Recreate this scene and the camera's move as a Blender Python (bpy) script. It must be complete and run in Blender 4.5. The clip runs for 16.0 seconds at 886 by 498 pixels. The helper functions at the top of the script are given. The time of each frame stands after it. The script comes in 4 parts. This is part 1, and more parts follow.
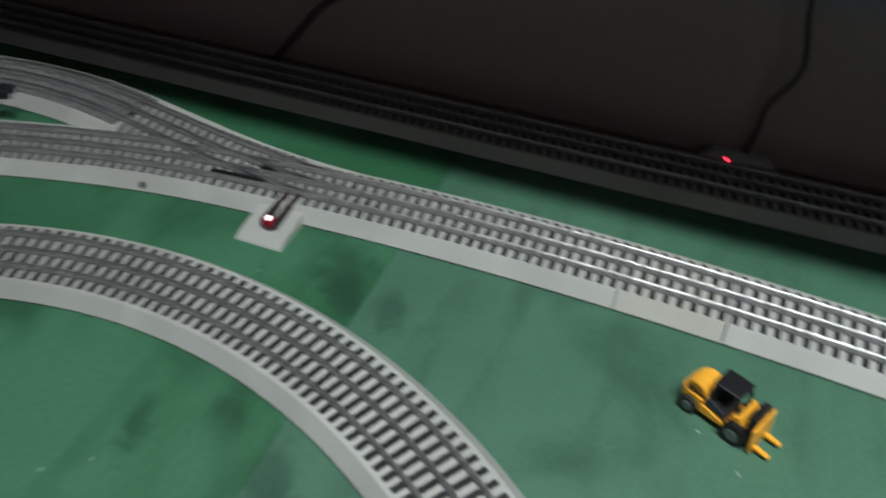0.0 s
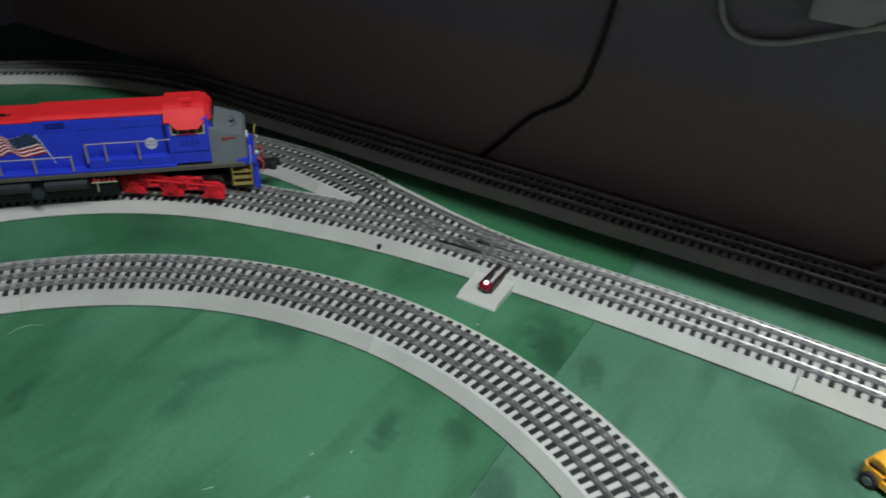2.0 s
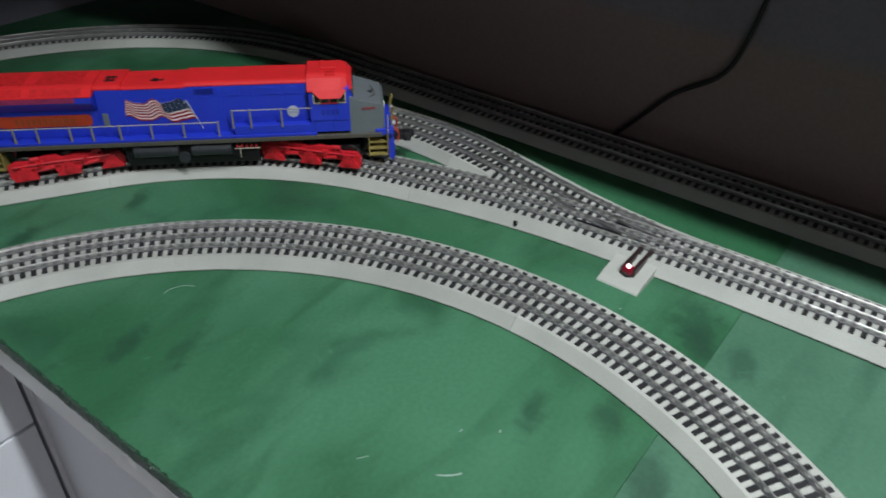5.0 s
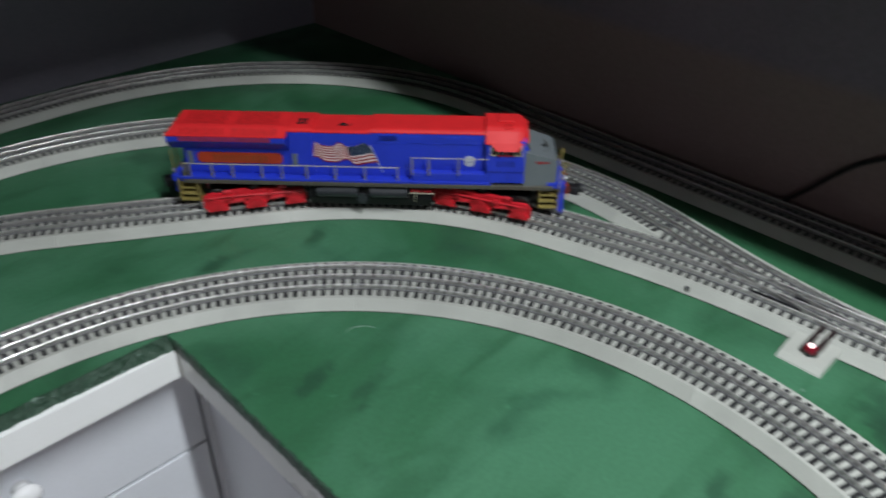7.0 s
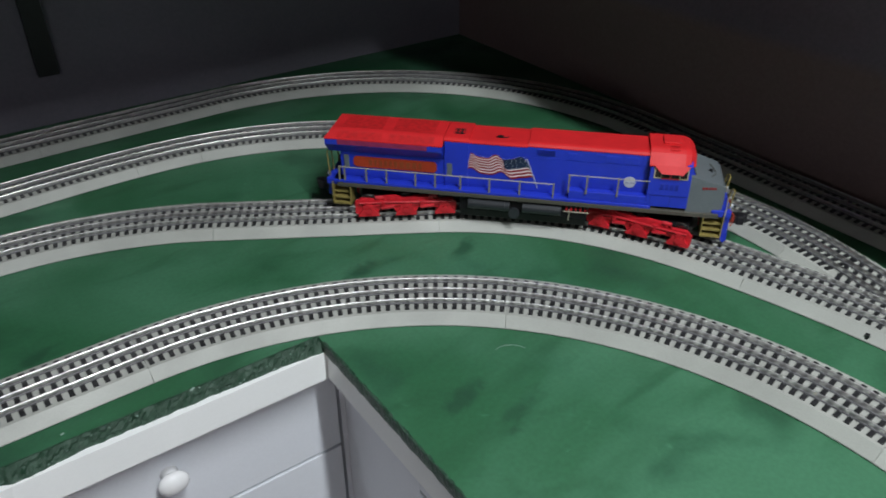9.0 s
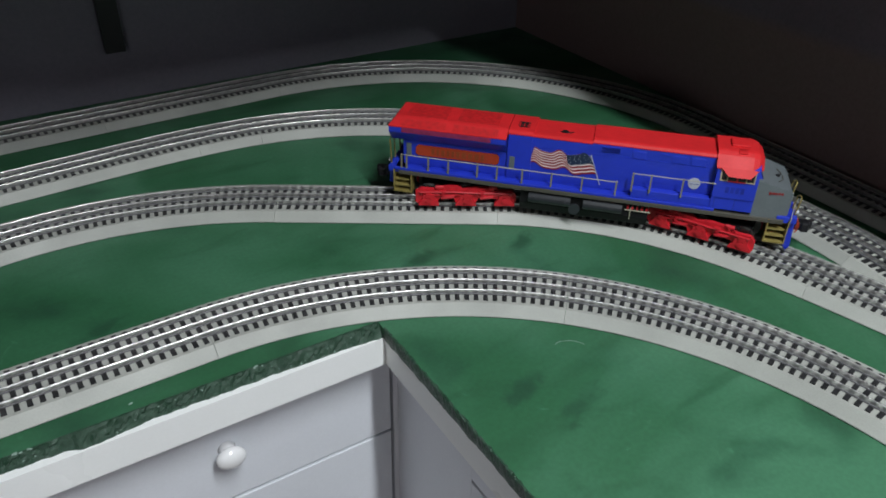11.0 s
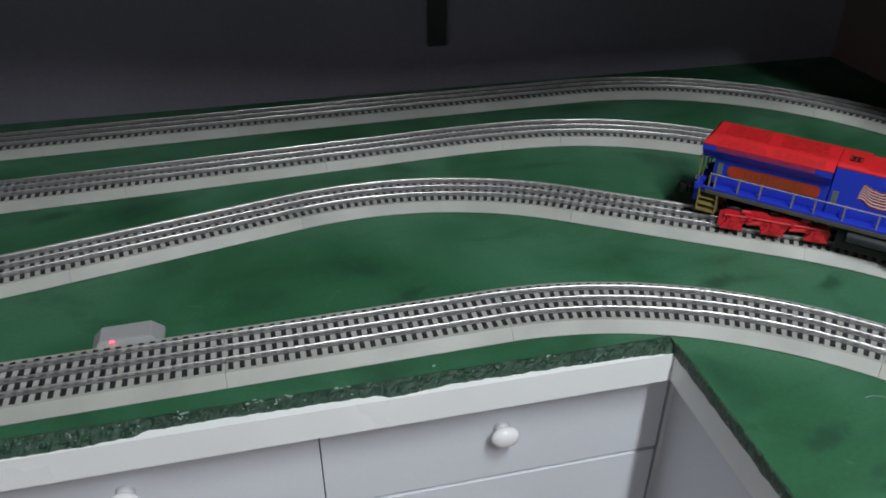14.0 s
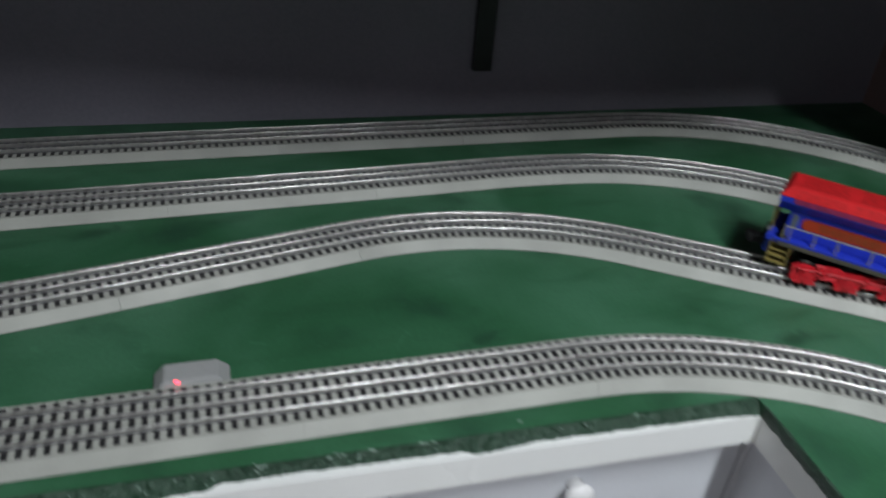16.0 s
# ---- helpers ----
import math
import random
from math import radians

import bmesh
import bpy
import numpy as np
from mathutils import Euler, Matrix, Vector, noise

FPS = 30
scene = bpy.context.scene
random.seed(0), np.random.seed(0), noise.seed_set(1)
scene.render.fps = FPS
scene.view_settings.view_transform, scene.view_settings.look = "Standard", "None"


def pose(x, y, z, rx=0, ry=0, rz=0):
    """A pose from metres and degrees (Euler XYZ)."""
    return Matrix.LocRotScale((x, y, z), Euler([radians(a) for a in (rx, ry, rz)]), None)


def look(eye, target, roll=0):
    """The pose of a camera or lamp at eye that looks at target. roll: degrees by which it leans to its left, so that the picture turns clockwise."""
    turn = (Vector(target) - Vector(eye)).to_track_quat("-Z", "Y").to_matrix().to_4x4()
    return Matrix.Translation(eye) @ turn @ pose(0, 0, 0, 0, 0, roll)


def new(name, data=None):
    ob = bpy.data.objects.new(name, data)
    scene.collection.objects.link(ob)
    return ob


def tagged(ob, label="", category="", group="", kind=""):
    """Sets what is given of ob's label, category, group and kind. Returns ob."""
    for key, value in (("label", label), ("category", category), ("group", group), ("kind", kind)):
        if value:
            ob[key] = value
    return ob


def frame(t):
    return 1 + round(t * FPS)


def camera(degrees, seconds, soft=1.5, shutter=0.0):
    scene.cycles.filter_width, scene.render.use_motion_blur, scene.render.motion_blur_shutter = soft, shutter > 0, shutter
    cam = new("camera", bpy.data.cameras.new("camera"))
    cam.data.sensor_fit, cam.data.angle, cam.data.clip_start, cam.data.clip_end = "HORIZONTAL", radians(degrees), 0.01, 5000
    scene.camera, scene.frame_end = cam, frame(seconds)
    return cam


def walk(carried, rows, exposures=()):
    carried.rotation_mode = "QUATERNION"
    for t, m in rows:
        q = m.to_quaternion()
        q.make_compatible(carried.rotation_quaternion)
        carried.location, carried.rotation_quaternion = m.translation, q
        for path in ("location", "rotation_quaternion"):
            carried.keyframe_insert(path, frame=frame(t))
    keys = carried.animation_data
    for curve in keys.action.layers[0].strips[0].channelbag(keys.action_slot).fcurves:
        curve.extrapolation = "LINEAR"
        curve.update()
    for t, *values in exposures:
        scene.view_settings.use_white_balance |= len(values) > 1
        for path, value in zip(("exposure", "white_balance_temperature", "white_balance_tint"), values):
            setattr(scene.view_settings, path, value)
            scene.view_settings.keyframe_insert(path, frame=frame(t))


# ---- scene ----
cam = camera(60.0, 16.0, soft=1.75, shutter=0.9)
PATH = [
    (0, (0.0008, -0.6927, 0.3994), (0.7098, -0.4454, -0.2611), 2.51),
    (0.5, (-0.0514, -0.6702, 0.4101), (0.6742, -0.3671, -0.2078), 3.19),
    (1, (-0.1378, -0.6511, 0.4250), (0.6201, -0.3693, -0.1634), 3.62),
    (1.5, (-0.1504, -0.6674, 0.4294), (0.5965, -0.3110, -0.1319), 3.09),
    (2, (-0.1300, -0.6619, 0.4274), (0.5976, -0.2452, -0.1176), 2.31),
    (2.5, (-0.1221, -0.6533, 0.4173), (0.5778, -0.2095, -0.1422), 1.54),
    (3, (-0.1327, -0.6467, 0.4147), (0.5620, -0.2176, -0.1626), 2.18),
    (3.5, (-0.1438, -0.6381, 0.4209), (0.5414, -0.2047, -0.1645), 2.23),
    (4, (-0.1492, -0.6275, 0.4226), (0.5264, -0.1768, -0.1609), 1.88),
    (6.3, (-0.1754, -0.5726, 0.4445), (0.4501, -0.0418, -0.1273), 0.74),
    (6.5, (-0.1835, -0.5649, 0.4477), (0.4382, -0.0250, -0.1197), 0.81),
    (7, (-0.1982, -0.5486, 0.4575), (0.3847, 0.0441, -0.0983), 0.55),
    (7.5, (-0.2085, -0.5283, 0.4550), (0.3372, 0.1088, -0.0893), 0.02),
    (8, (-0.2198, -0.5118, 0.4561), (0.2991, 0.1510, -0.0837), 0.05),
    (8.5, (-0.2209, -0.5090, 0.4525), (0.2720, 0.1753, -0.0848), -0.60),
    (9, (-0.2251, -0.5006, 0.4467), (0.2639, 0.1841, -0.0937), -0.06),
    (9.5, (-0.2393, -0.4896, 0.4476), (0.2394, 0.1992, -0.0969), 0.86),
    (10, (-0.2466, -0.4869, 0.4463), (0.2145, 0.2104, -0.1025), 1.17),
    (12.5, (-0.2958, -0.4695, 0.4548), (0.1521, 0.2361, -0.0944), 1.55),
    (13, (-0.3350, -0.4607, 0.4633), (0.0173, 0.3023, -0.0785), 0.89),
    (13.5, (-0.3391, -0.4644, 0.4426), (-0.1171, 0.3497, -0.0940), -1.19),
    (14, (-0.3278, -0.4743, 0.4452), (-0.1354, 0.3455, -0.0942), 0.18),
    (14.5, (-0.3219, -0.4867, 0.4492), (-0.1153, 0.3316, -0.0871), 1.74),
    (15, (-0.3291, -0.4917, 0.4479), (-0.1149, 0.3255, -0.0872), 2.04),
    (15.5, (-0.3536, -0.4742, 0.4501), (-0.1410, 0.3436, -0.0846), 2.07),
    (16, (-0.4234, -0.4036, 0.4509), (-0.1827, 0.4099, -0.0786), 4.72),
]
walk(cam, [(t, look(eye, target, roll)) for t, eye, target, roll in PATH],
     exposures=[(0.0, -0.42), (2.0, -0.10), (4.0, 0.0), (8.0, 0.07), (12.5, 0.04), (16.0, 0.0)])

# ---- light: two ceiling tubes, one over the layout and one slanting in from the far end of the room ----
world = bpy.data.worlds.new("room_dark")
world.use_nodes = True
world.node_tree.nodes["Background"].inputs[0].default_value = (0.75, 0.85, 1.0, 1)
world.node_tree.nodes["Background"].inputs[1].default_value = 0.05
scene.world = world


def ceiling_tube(at, width, length, watts, colour, down=(0, 0, -1)):
    """A long ceiling tube lamp that runs along y and shines down, or aslant from its bracket."""
    lamp = bpy.data.lights.new("ceiling_tube_lamp", "AREA")
    lamp.shape, lamp.size, lamp.size_y, lamp.energy, lamp.color = "RECTANGLE", width, length, watts, colour
    ob = new("ceiling_tube_lamp", lamp)
    z = -Vector(down).normalized()
    x = Vector((0, 1, 0)).cross(z).normalized()
    ob.matrix_world = Matrix.Translation(at) @ Matrix((x, z.cross(x), z)).transposed().to_4x4()
    return ob


ceiling_tube((0.0, -1.05, 1.42), 0.06, 1.00, 38.8, (0.915, 0.965, 1.0), (0.14, -0.14, -1))
ceiling_tube((-3.2, -4.40, 1.40), 0.06, 1.00, 8.5, (0.96, 0.96, 1.0), (0.6, 0.75, -0.28))


# ---- materials ----
def mat(name, colour, rough=0.5, metal=0.0, vary=0.12, scale=30.0, bump=0.0, fine=400.0, coat=0.0, second=None,
        per_object=0.0, spec=0.5):
    """A principled surface: base colour with broad stains and fine grain, roughness that wanders, and a fine relief."""
    m = bpy.data.materials.new(name)
    m.use_nodes = True
    nt = m.node_tree
    b = nt.nodes["Principled BSDF"]
    tc = nt.nodes.new("ShaderNodeTexCoord")
    n1 = nt.nodes.new("ShaderNodeTexNoise")
    n1.inputs["Scale"].default_value, n1.inputs["Detail"].default_value = scale, 4
    n2 = nt.nodes.new("ShaderNodeTexNoise")
    n2.inputs["Scale"].default_value, n2.inputs["Detail"].default_value = fine, 2
    for n in (n1, n2):
        nt.links.new(tc.outputs["Object"], n.inputs["Vector"])
    mix = nt.nodes.new("ShaderNodeMix")
    mix.data_type = "RGBA"
    two = second or tuple(c * (1 - 2 * vary) for c in colour)
    mix.inputs[6].default_value, mix.inputs[7].default_value = (*colour, 1), (*two, 1)
    ramp = nt.nodes.new("ShaderNodeMapRange")
    ramp.inputs[1].default_value, ramp.inputs[2].default_value = 0.38, 0.68
    nt.links.new(n1.outputs["Fac"], ramp.inputs[0])
    nt.links.new(ramp.outputs[0], mix.inputs[0])
    grain = nt.nodes.new("ShaderNodeMapRange")
    grain.inputs[1].default_value, grain.inputs[2].default_value = 0.3, 0.7
    grain.inputs[3].default_value, grain.inputs[4].default_value = 1 - vary * 0.6, 1 + vary * 0.6
    nt.links.new(n2.outputs["Fac"], grain.inputs[0])
    hsv = nt.nodes.new("ShaderNodeHueSaturation")
    nt.links.new(mix.outputs[2], hsv.inputs["Color"])
    if per_object:
        info = nt.nodes.new("ShaderNodeObjectInfo")
        span = nt.nodes.new("ShaderNodeMapRange")
        span.inputs[3].default_value, span.inputs[4].default_value = 1 - per_object, 1 + per_object
        nt.links.new(info.outputs["Random"], span.inputs[0])
        mul = nt.nodes.new("ShaderNodeMath")
        mul.operation = "MULTIPLY"
        nt.links.new(span.outputs[0], mul.inputs[0])
        nt.links.new(grain.outputs[0], mul.inputs[1])
        nt.links.new(mul.outputs[0], hsv.inputs["Value"])
    else:
        nt.links.new(grain.outputs[0], hsv.inputs["Value"])
    nt.links.new(hsv.outputs[0], b.inputs["Base Color"])
    rr = nt.nodes.new("ShaderNodeMapRange")
    rr.inputs[3].default_value, rr.inputs[4].default_value = max(rough - 0.08, 0.03), min(rough + 0.1, 1)
    nt.links.new(n1.outputs["Fac"], rr.inputs[0])
    nt.links.new(rr.outputs[0], b.inputs["Roughness"])
    b.inputs["Metallic"].default_value = metal
    b.inputs["Coat Weight"].default_value = coat
    b.inputs["Specular IOR Level"].default_value = spec
    if bump:
        bn = nt.nodes.new("ShaderNodeBump")
        bn.inputs["Strength"].default_value, bn.inputs["Distance"].default_value = bump, 0.001
        nt.links.new(n2.outputs["Fac"], bn.inputs["Height"])
        nt.links.new(bn.outputs[0], b.inputs["Normal"])
    return m


def light_edged_wall(name, upper, lower, height):
    """Wall paint with a change of light put into its colour: one colour over another, meeting in a feathered line at a
    height.
    """
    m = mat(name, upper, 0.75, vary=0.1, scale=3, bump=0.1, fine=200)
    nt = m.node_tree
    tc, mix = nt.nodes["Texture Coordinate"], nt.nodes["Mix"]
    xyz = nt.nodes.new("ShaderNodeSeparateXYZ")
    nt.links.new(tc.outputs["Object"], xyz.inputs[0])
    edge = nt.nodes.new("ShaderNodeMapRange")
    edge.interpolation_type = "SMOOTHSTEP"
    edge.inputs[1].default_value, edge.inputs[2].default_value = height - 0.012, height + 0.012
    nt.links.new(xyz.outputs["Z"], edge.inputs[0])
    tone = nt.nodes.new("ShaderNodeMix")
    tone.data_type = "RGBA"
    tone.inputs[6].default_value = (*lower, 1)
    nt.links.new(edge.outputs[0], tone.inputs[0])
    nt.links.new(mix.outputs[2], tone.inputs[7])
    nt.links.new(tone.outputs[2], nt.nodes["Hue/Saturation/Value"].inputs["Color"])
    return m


def glow(name, colour, strength):
    m = bpy.data.materials.new(name)
    m.use_nodes = True
    b = m.node_tree.nodes["Principled BSDF"]
    b.inputs["Base Color"].default_value = (*colour, 1)
    b.inputs["Emission Color"].default_value = (*colour, 1)
    b.inputs["Emission Strength"].default_value = strength
    return m


def board_paint(name, pale, deep, smudge, stains=()):
    """Cloudy sprayed green: broad pale and deep clouds, darker smudges, a fine canvas-like grain and an uneven sheen."""
    m = bpy.data.materials.new(name)
    m.use_nodes = True
    nt = m.node_tree
    b = nt.nodes["Principled BSDF"]
    tc = nt.nodes.new("ShaderNodeTexCoord")

    def cloud(scale, lo, hi, detail=3.0, warp=0.0):
        n = nt.nodes.new("ShaderNodeTexNoise")
        n.inputs["Scale"].default_value, n.inputs["Detail"].default_value, n.inputs["Distortion"].default_value = scale, detail, warp
        nt.links.new(tc.outputs["Object"], n.inputs["Vector"])
        r = nt.nodes.new("ShaderNodeMapRange")
        r.interpolation_type = "SMOOTHSTEP"
        r.inputs[1].default_value, r.inputs[2].default_value = lo, hi
        nt.links.new(n.outputs["Fac"], r.inputs[0])
        return n, r.outputs[0]

    def blend(fac, a, c, mode="MIX"):
        x = nt.nodes.new("ShaderNodeMix")
        x.data_type, x.blend_type = "RGBA", mode
        for socket, value in ((x.inputs[0], fac), (x.inputs[6], a), (x.inputs[7], c)):
            if isinstance(value, (tuple, float)):
                socket.default_value = (*value, 1) if isinstance(value, tuple) else value
            else:
                nt.links.new(value, socket)
        return x.outputs[2]

    _, broad = cloud(5.0, 0.36, 0.66, 3.0, 0.6)
    _, spot = cloud(9.0, 0.54, 0.80, 3.0, 0.3)
    fine, grain = cloud(240.0, 0.25, 0.75, 2.0)
    _, scuff = cloud(30.0, 0.66, 0.80, 5.0, 2.0)
    colour = blend(broad, pale, deep)
    colour = blend(spot, colour, smudge)
    # brush strokes drawn out across the board
    turn = nt.nodes.new("ShaderNodeMapping")
    turn.inputs["Rotation"].default_value = (0, 0, radians(28))
    turn.inputs["Scale"].default_value = (7.0, 26.0, 1.0)
    nt.links.new(tc.outputs["Object"], turn.inputs["Vector"])
    stroke = nt.nodes.new("ShaderNodeTexNoise")
    stroke.inputs["Scale"].default_value, stroke.inputs["Detail"].default_value, stroke.inputs["Distortion"].default_value = 1.0, 3.0, 0.8
    nt.links.new(turn.outputs[0], stroke.inputs["Vector"])
    brushed = nt.nodes.new("ShaderNodeMapRange")
    brushed.interpolation_type = "SMOOTHSTEP"
    brushed.inputs[1].default_value, brushed.inputs[2].default_value, brushed.inputs[4].default_value = 0.48, 0.74, 0.55
    nt.links.new(stroke.outputs["Fac"], brushed.inputs[0])
    colour = blend(brushed.outputs[0], colour, tuple(c * 0.72 for c in deep))
    # single dark stains: place, half length, half width
    ragged, _ = cloud(38.0, 0.0, 1.0, 4.0, 1.0)
    for x, y, a, c in stains:
        place = nt.nodes.new("ShaderNodeMapping")
        place.vector_type = "TEXTURE"
        place.inputs["Location"].default_value = (x, y, 0)
        place.inputs["Rotation"].default_value = (0, 0, radians(20))
        place.inputs["Scale"].default_value = (a, c, 1)
        nt.links.new(tc.outputs["Object"], place.inputs["Vector"])
        far = nt.nodes.new("ShaderNodeVectorMath")
        far.operation = "LENGTH"
        nt.links.new(place.outputs[0], far.inputs[0])
        rag = nt.nodes.new("ShaderNodeMath")
        rag.operation = "MULTIPLY_ADD"
        rag.inputs[1].default_value = 1.6
        nt.links.new(ragged.outputs["Fac"], rag.inputs[0])
        nt.links.new(far.outputs["Value"], rag.inputs[2])
        edge_of = nt.nodes.new("ShaderNodeMapRange")
        edge_of.interpolation_type = "SMOOTHSTEP"
        edge_of.inputs[1].default_value, edge_of.inputs[2].default_value = 0.95, 1.75
        edge_of.inputs[3].default_value, edge_of.inputs[4].default_value = 0.62, 0.0
        nt.links.new(rag.outputs[0], edge_of.inputs[0])
        colour = blend(edge_of.outputs[0], colour, tuple(v * 0.8 for v in smudge))
    worn = nt.nodes.new("ShaderNodeMath")
    worn.operation = "MULTIPLY"
    worn.inputs[1].default_value = 0.35
    nt.links.new(scuff, worn.inputs[0])
    colour = blend(worn.outputs[0], colour, tuple(c * 1.5 for c in pale))
    dim = nt.nodes.new("ShaderNodeMapRange")
    dim.inputs[3].default_value, dim.inputs[4].default_value = 0.93, 1.07
    nt.links.new(grain, dim.inputs[0])
    hsv = nt.nodes.new("ShaderNodeHueSaturation")
    nt.links.new(colour, hsv.inputs["Color"])
    nt.links.new(dim.outputs[0], hsv.inputs["Value"])
    nt.links.new(hsv.outputs[0], b.inputs["Base Color"])
    rough = nt.nodes.new("ShaderNodeMapRange")
    rough.inputs[3].default_value, rough.inputs[4].default_value = 0.46, 0.62
    nt.links.new(broad, rough.inputs[0])
    nt.links.new(rough.outputs[0], b.inputs["Roughness"])
    bn = nt.nodes.new("ShaderNodeBump")
    bn.inputs["Strength"].default_value, bn.inputs["Distance"].default_value = 0.07, 0.001
    nt.links.new(fine.outputs["Fac"], bn.inputs["Height"])
    nt.links.new(bn.outputs[0], b.inputs["Normal"])
    return m


GREEN = board_paint("green_board_paint", (0.054, 0.174, 0.094), (0.020, 0.108, 0.044), (0.010, 0.056, 0.028),
                    ((0.201, -0.428, 0.030, 0.016), (0.235, -0.475, 0.034, 0.018), (0.374, -0.488, 0.052, 0.032), (0.350, -0.496, 0.036, 0.022), (0.06, -0.13, 0.034, 0.014),
                     (0.089, -0.167, 0.036, 0.018), (0.2, 0.055, 0.030, 0.016), (-0.22, 0.127, 0.034, 0.016), (0.088, 0.082, 0.030, 0.014),
                     (0.411, -0.099, 0.028, 0.018), (-0.582, 0.371, 0.040, 0.018)))
GREEN_FADED = board_paint("faded_green_board_paint", (0.066, 0.164, 0.103), (0.047, 0.138, 0.081), (0.022, 0.078, 0.046),
                          ((0.182, -0.530, 0.062, 0.022), (0.170, -0.545, 0.050, 0.024), (0.47, -0.60, 0.04, 0.03), (0.352, -0.532, 0.030, 0.020)))
TURF = mat("rough_cut_painted_edge", (0.010, 0.042, 0.021), 0.42, vary=0.4, scale=120, bump=1.0, fine=900,
           second=(0.04, 0.085, 0.055))
FLECK = mat("dried_white_glue", (0.27, 0.38, 0.32), 0.5, vary=0.1, scale=200)
BED = mat("grey_plastic_roadbed", (0.395, 0.405, 0.370), 0.5, vary=0.08, scale=14, bump=0.12, fine=900, per_object=0.08)
BED_OLD = mat("yellowed_plastic_roadbed", (0.41, 0.41, 0.36), 0.55, vary=0.08, scale=14, bump=0.12, fine=900)
TIE = mat("black_plastic_tie", (0.018, 0.018, 0.020), 0.5, vary=0.2, scale=80, bump=0.2, per_object=0.3)
RAIL = mat("nickel_steel_rail", (0.82, 0.82, 0.80), 0.35, metal=1.0, vary=0.12, scale=60)
FOOT = mat("dull_dark_rail_foot", (0.16, 0.16, 0.165), 0.55, vary=0.15, scale=90, spec=0.3)
RAIL_DARK = mat("centre_rail_steel", (0.76, 0.75, 0.74), 0.35, metal=1.0, vary=0.15, scale=60)
# browner foot of the wall: a light transition put into its colour
WALL = light_edged_wall("grey_wall_brown_light_below", (0.246, 0.199, 0.246), (0.258, 0.183, 0.178), 0.150)
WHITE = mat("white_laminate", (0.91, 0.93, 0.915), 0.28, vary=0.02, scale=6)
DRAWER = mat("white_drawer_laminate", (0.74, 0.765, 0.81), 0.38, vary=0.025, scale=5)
GAP = mat("dark_cabinet_gap", (0.085, 0.065, 0.06), 0.8)
PORCELAIN = mat("white_porcelain", (0.82, 0.82, 0.82), 0.15, vary=0.02, coat=0.4)
BLACK = mat("black_plastic", (0.012, 0.012, 0.014), 0.4, vary=0.2)
CABLE = mat("black_cable_rubber", (0.010, 0.009, 0.009), 0.5)
PALE_CABLE = mat("pale_cable", (0.50, 0.46, 0.44), 0.5)
ADAPTER = mat("pale_lilac_grey_plastic", (0.55, 0.47, 0.52), 0.5, vary=0.06)
CEIL = mat("ceiling_paint", (0.79, 0.80, 0.83), 0.8)
PALE_WALL = mat("bluish_grey_wall_paint", (0.235, 0.225, 0.275), 0.7, vary=0.08, scale=3, bump=0.1, fine=200)
ROOM = mat("pale_room_paint", (0.76, 0.76, 0.80), 0.8)
FLOOR = mat("floor_boards", (0.44, 0.39, 0.36), 0.6, scale=4)
UNSEEN_SHELF = mat("brown_unseen_shelf_board", (0.20, 0.15, 0.14), 0.7, scale=8)
BLUE = mat("glossy_blue_paint", (0.018, 0.042, 0.52), 0.36, vary=0.06, scale=40, coat=0.15)
BLUE_DIM = mat("dull_blue_lettering", (0.014, 0.030, 0.36), 0.45, vary=0.15, scale=90)
BLUE_DARK = mat("blue_grille_paint", (0.008, 0.02, 0.25), 0.45, vary=0.15, scale=90)
RED = mat("satin_red_paint", (0.66, 0.020, 0.024), 0.52, vary=0.06, scale=40, spec=0.3)
RED_GRILLE = mat("red_grille_paint", (0.60, 0.016, 0.019), 0.5, vary=0.15, scale=200)
TRUCK_RED = mat("red_truck_plastic", (0.62, 0.018, 0.03), 0.42, vary=0.12, scale=120)
WING = mat("red_tinted_grille_on_blue", (0.30, 0.03, 0.11), 0.45, vary=0.15, scale=160)
ORANGE = mat("dull_orange_red_plate", (0.42, 0.045, 0.012), 0.5, vary=0.1, scale=60)
ORANGE_DARK = mat("faded_brown_lettering", (0.28, 0.06, 0.015), 0.5)
GOLD = mat("olive_gold_paint", (0.27, 0.215, 0.065), 0.45, vary=0.12, scale=100)
POST = mat("dull_brass_post", (0.27, 0.25, 0.18), 0.45, metal=0.2, vary=0.1)
STANCHION = mat("weathered_brass_wire", (0.50, 0.47, 0.36), 0.4, metal=0.2, vary=0.1)
SILL = mat("olive_grey_sill", (0.085, 0.08, 0.065), 0.5)
NOSE = mat("grey_nose_paint", (0.13, 0.15, 0.16), 0.42, vary=0.06, scale=40)
TANK = mat("black_underframe", (0.007, 0.007, 0.008), 0.5, spec=0.25)
TANK_GREY = mat("dark_grey_air_tank", (0.03, 0.033, 0.038), 0.35)
STEEL = mat("wheel_steel", (0.25, 0.24, 0.23), 0.35, metal=1.0)
FLAG_RED = mat("flag_red_print", (0.27, 0.010, 0.014), 0.45, vary=0.1, scale=200)
FLAG_WHITE = mat("flag_cream_print", (0.92, 0.87, 0.85), 0.45, vary=0.1, scale=200)
FLAG_NAVY = mat("flag_navy_print", (0.010, 0.026, 0.065), 0.45, vary=0.1, scale=200)
DECAL = mat("pale_decal_print", (0.5, 0.52, 0.56), 0.45, vary=0.1, scale=300)
YELLOW = mat("yellow_toy_plastic", (1.0, 0.47, 0.045), 0.30, vary=0.08, scale=90)
HUB = mat("worn_grey_hub_plastic", (0.14, 0.17, 0.16), 0.35, vary=0.15, scale=200)
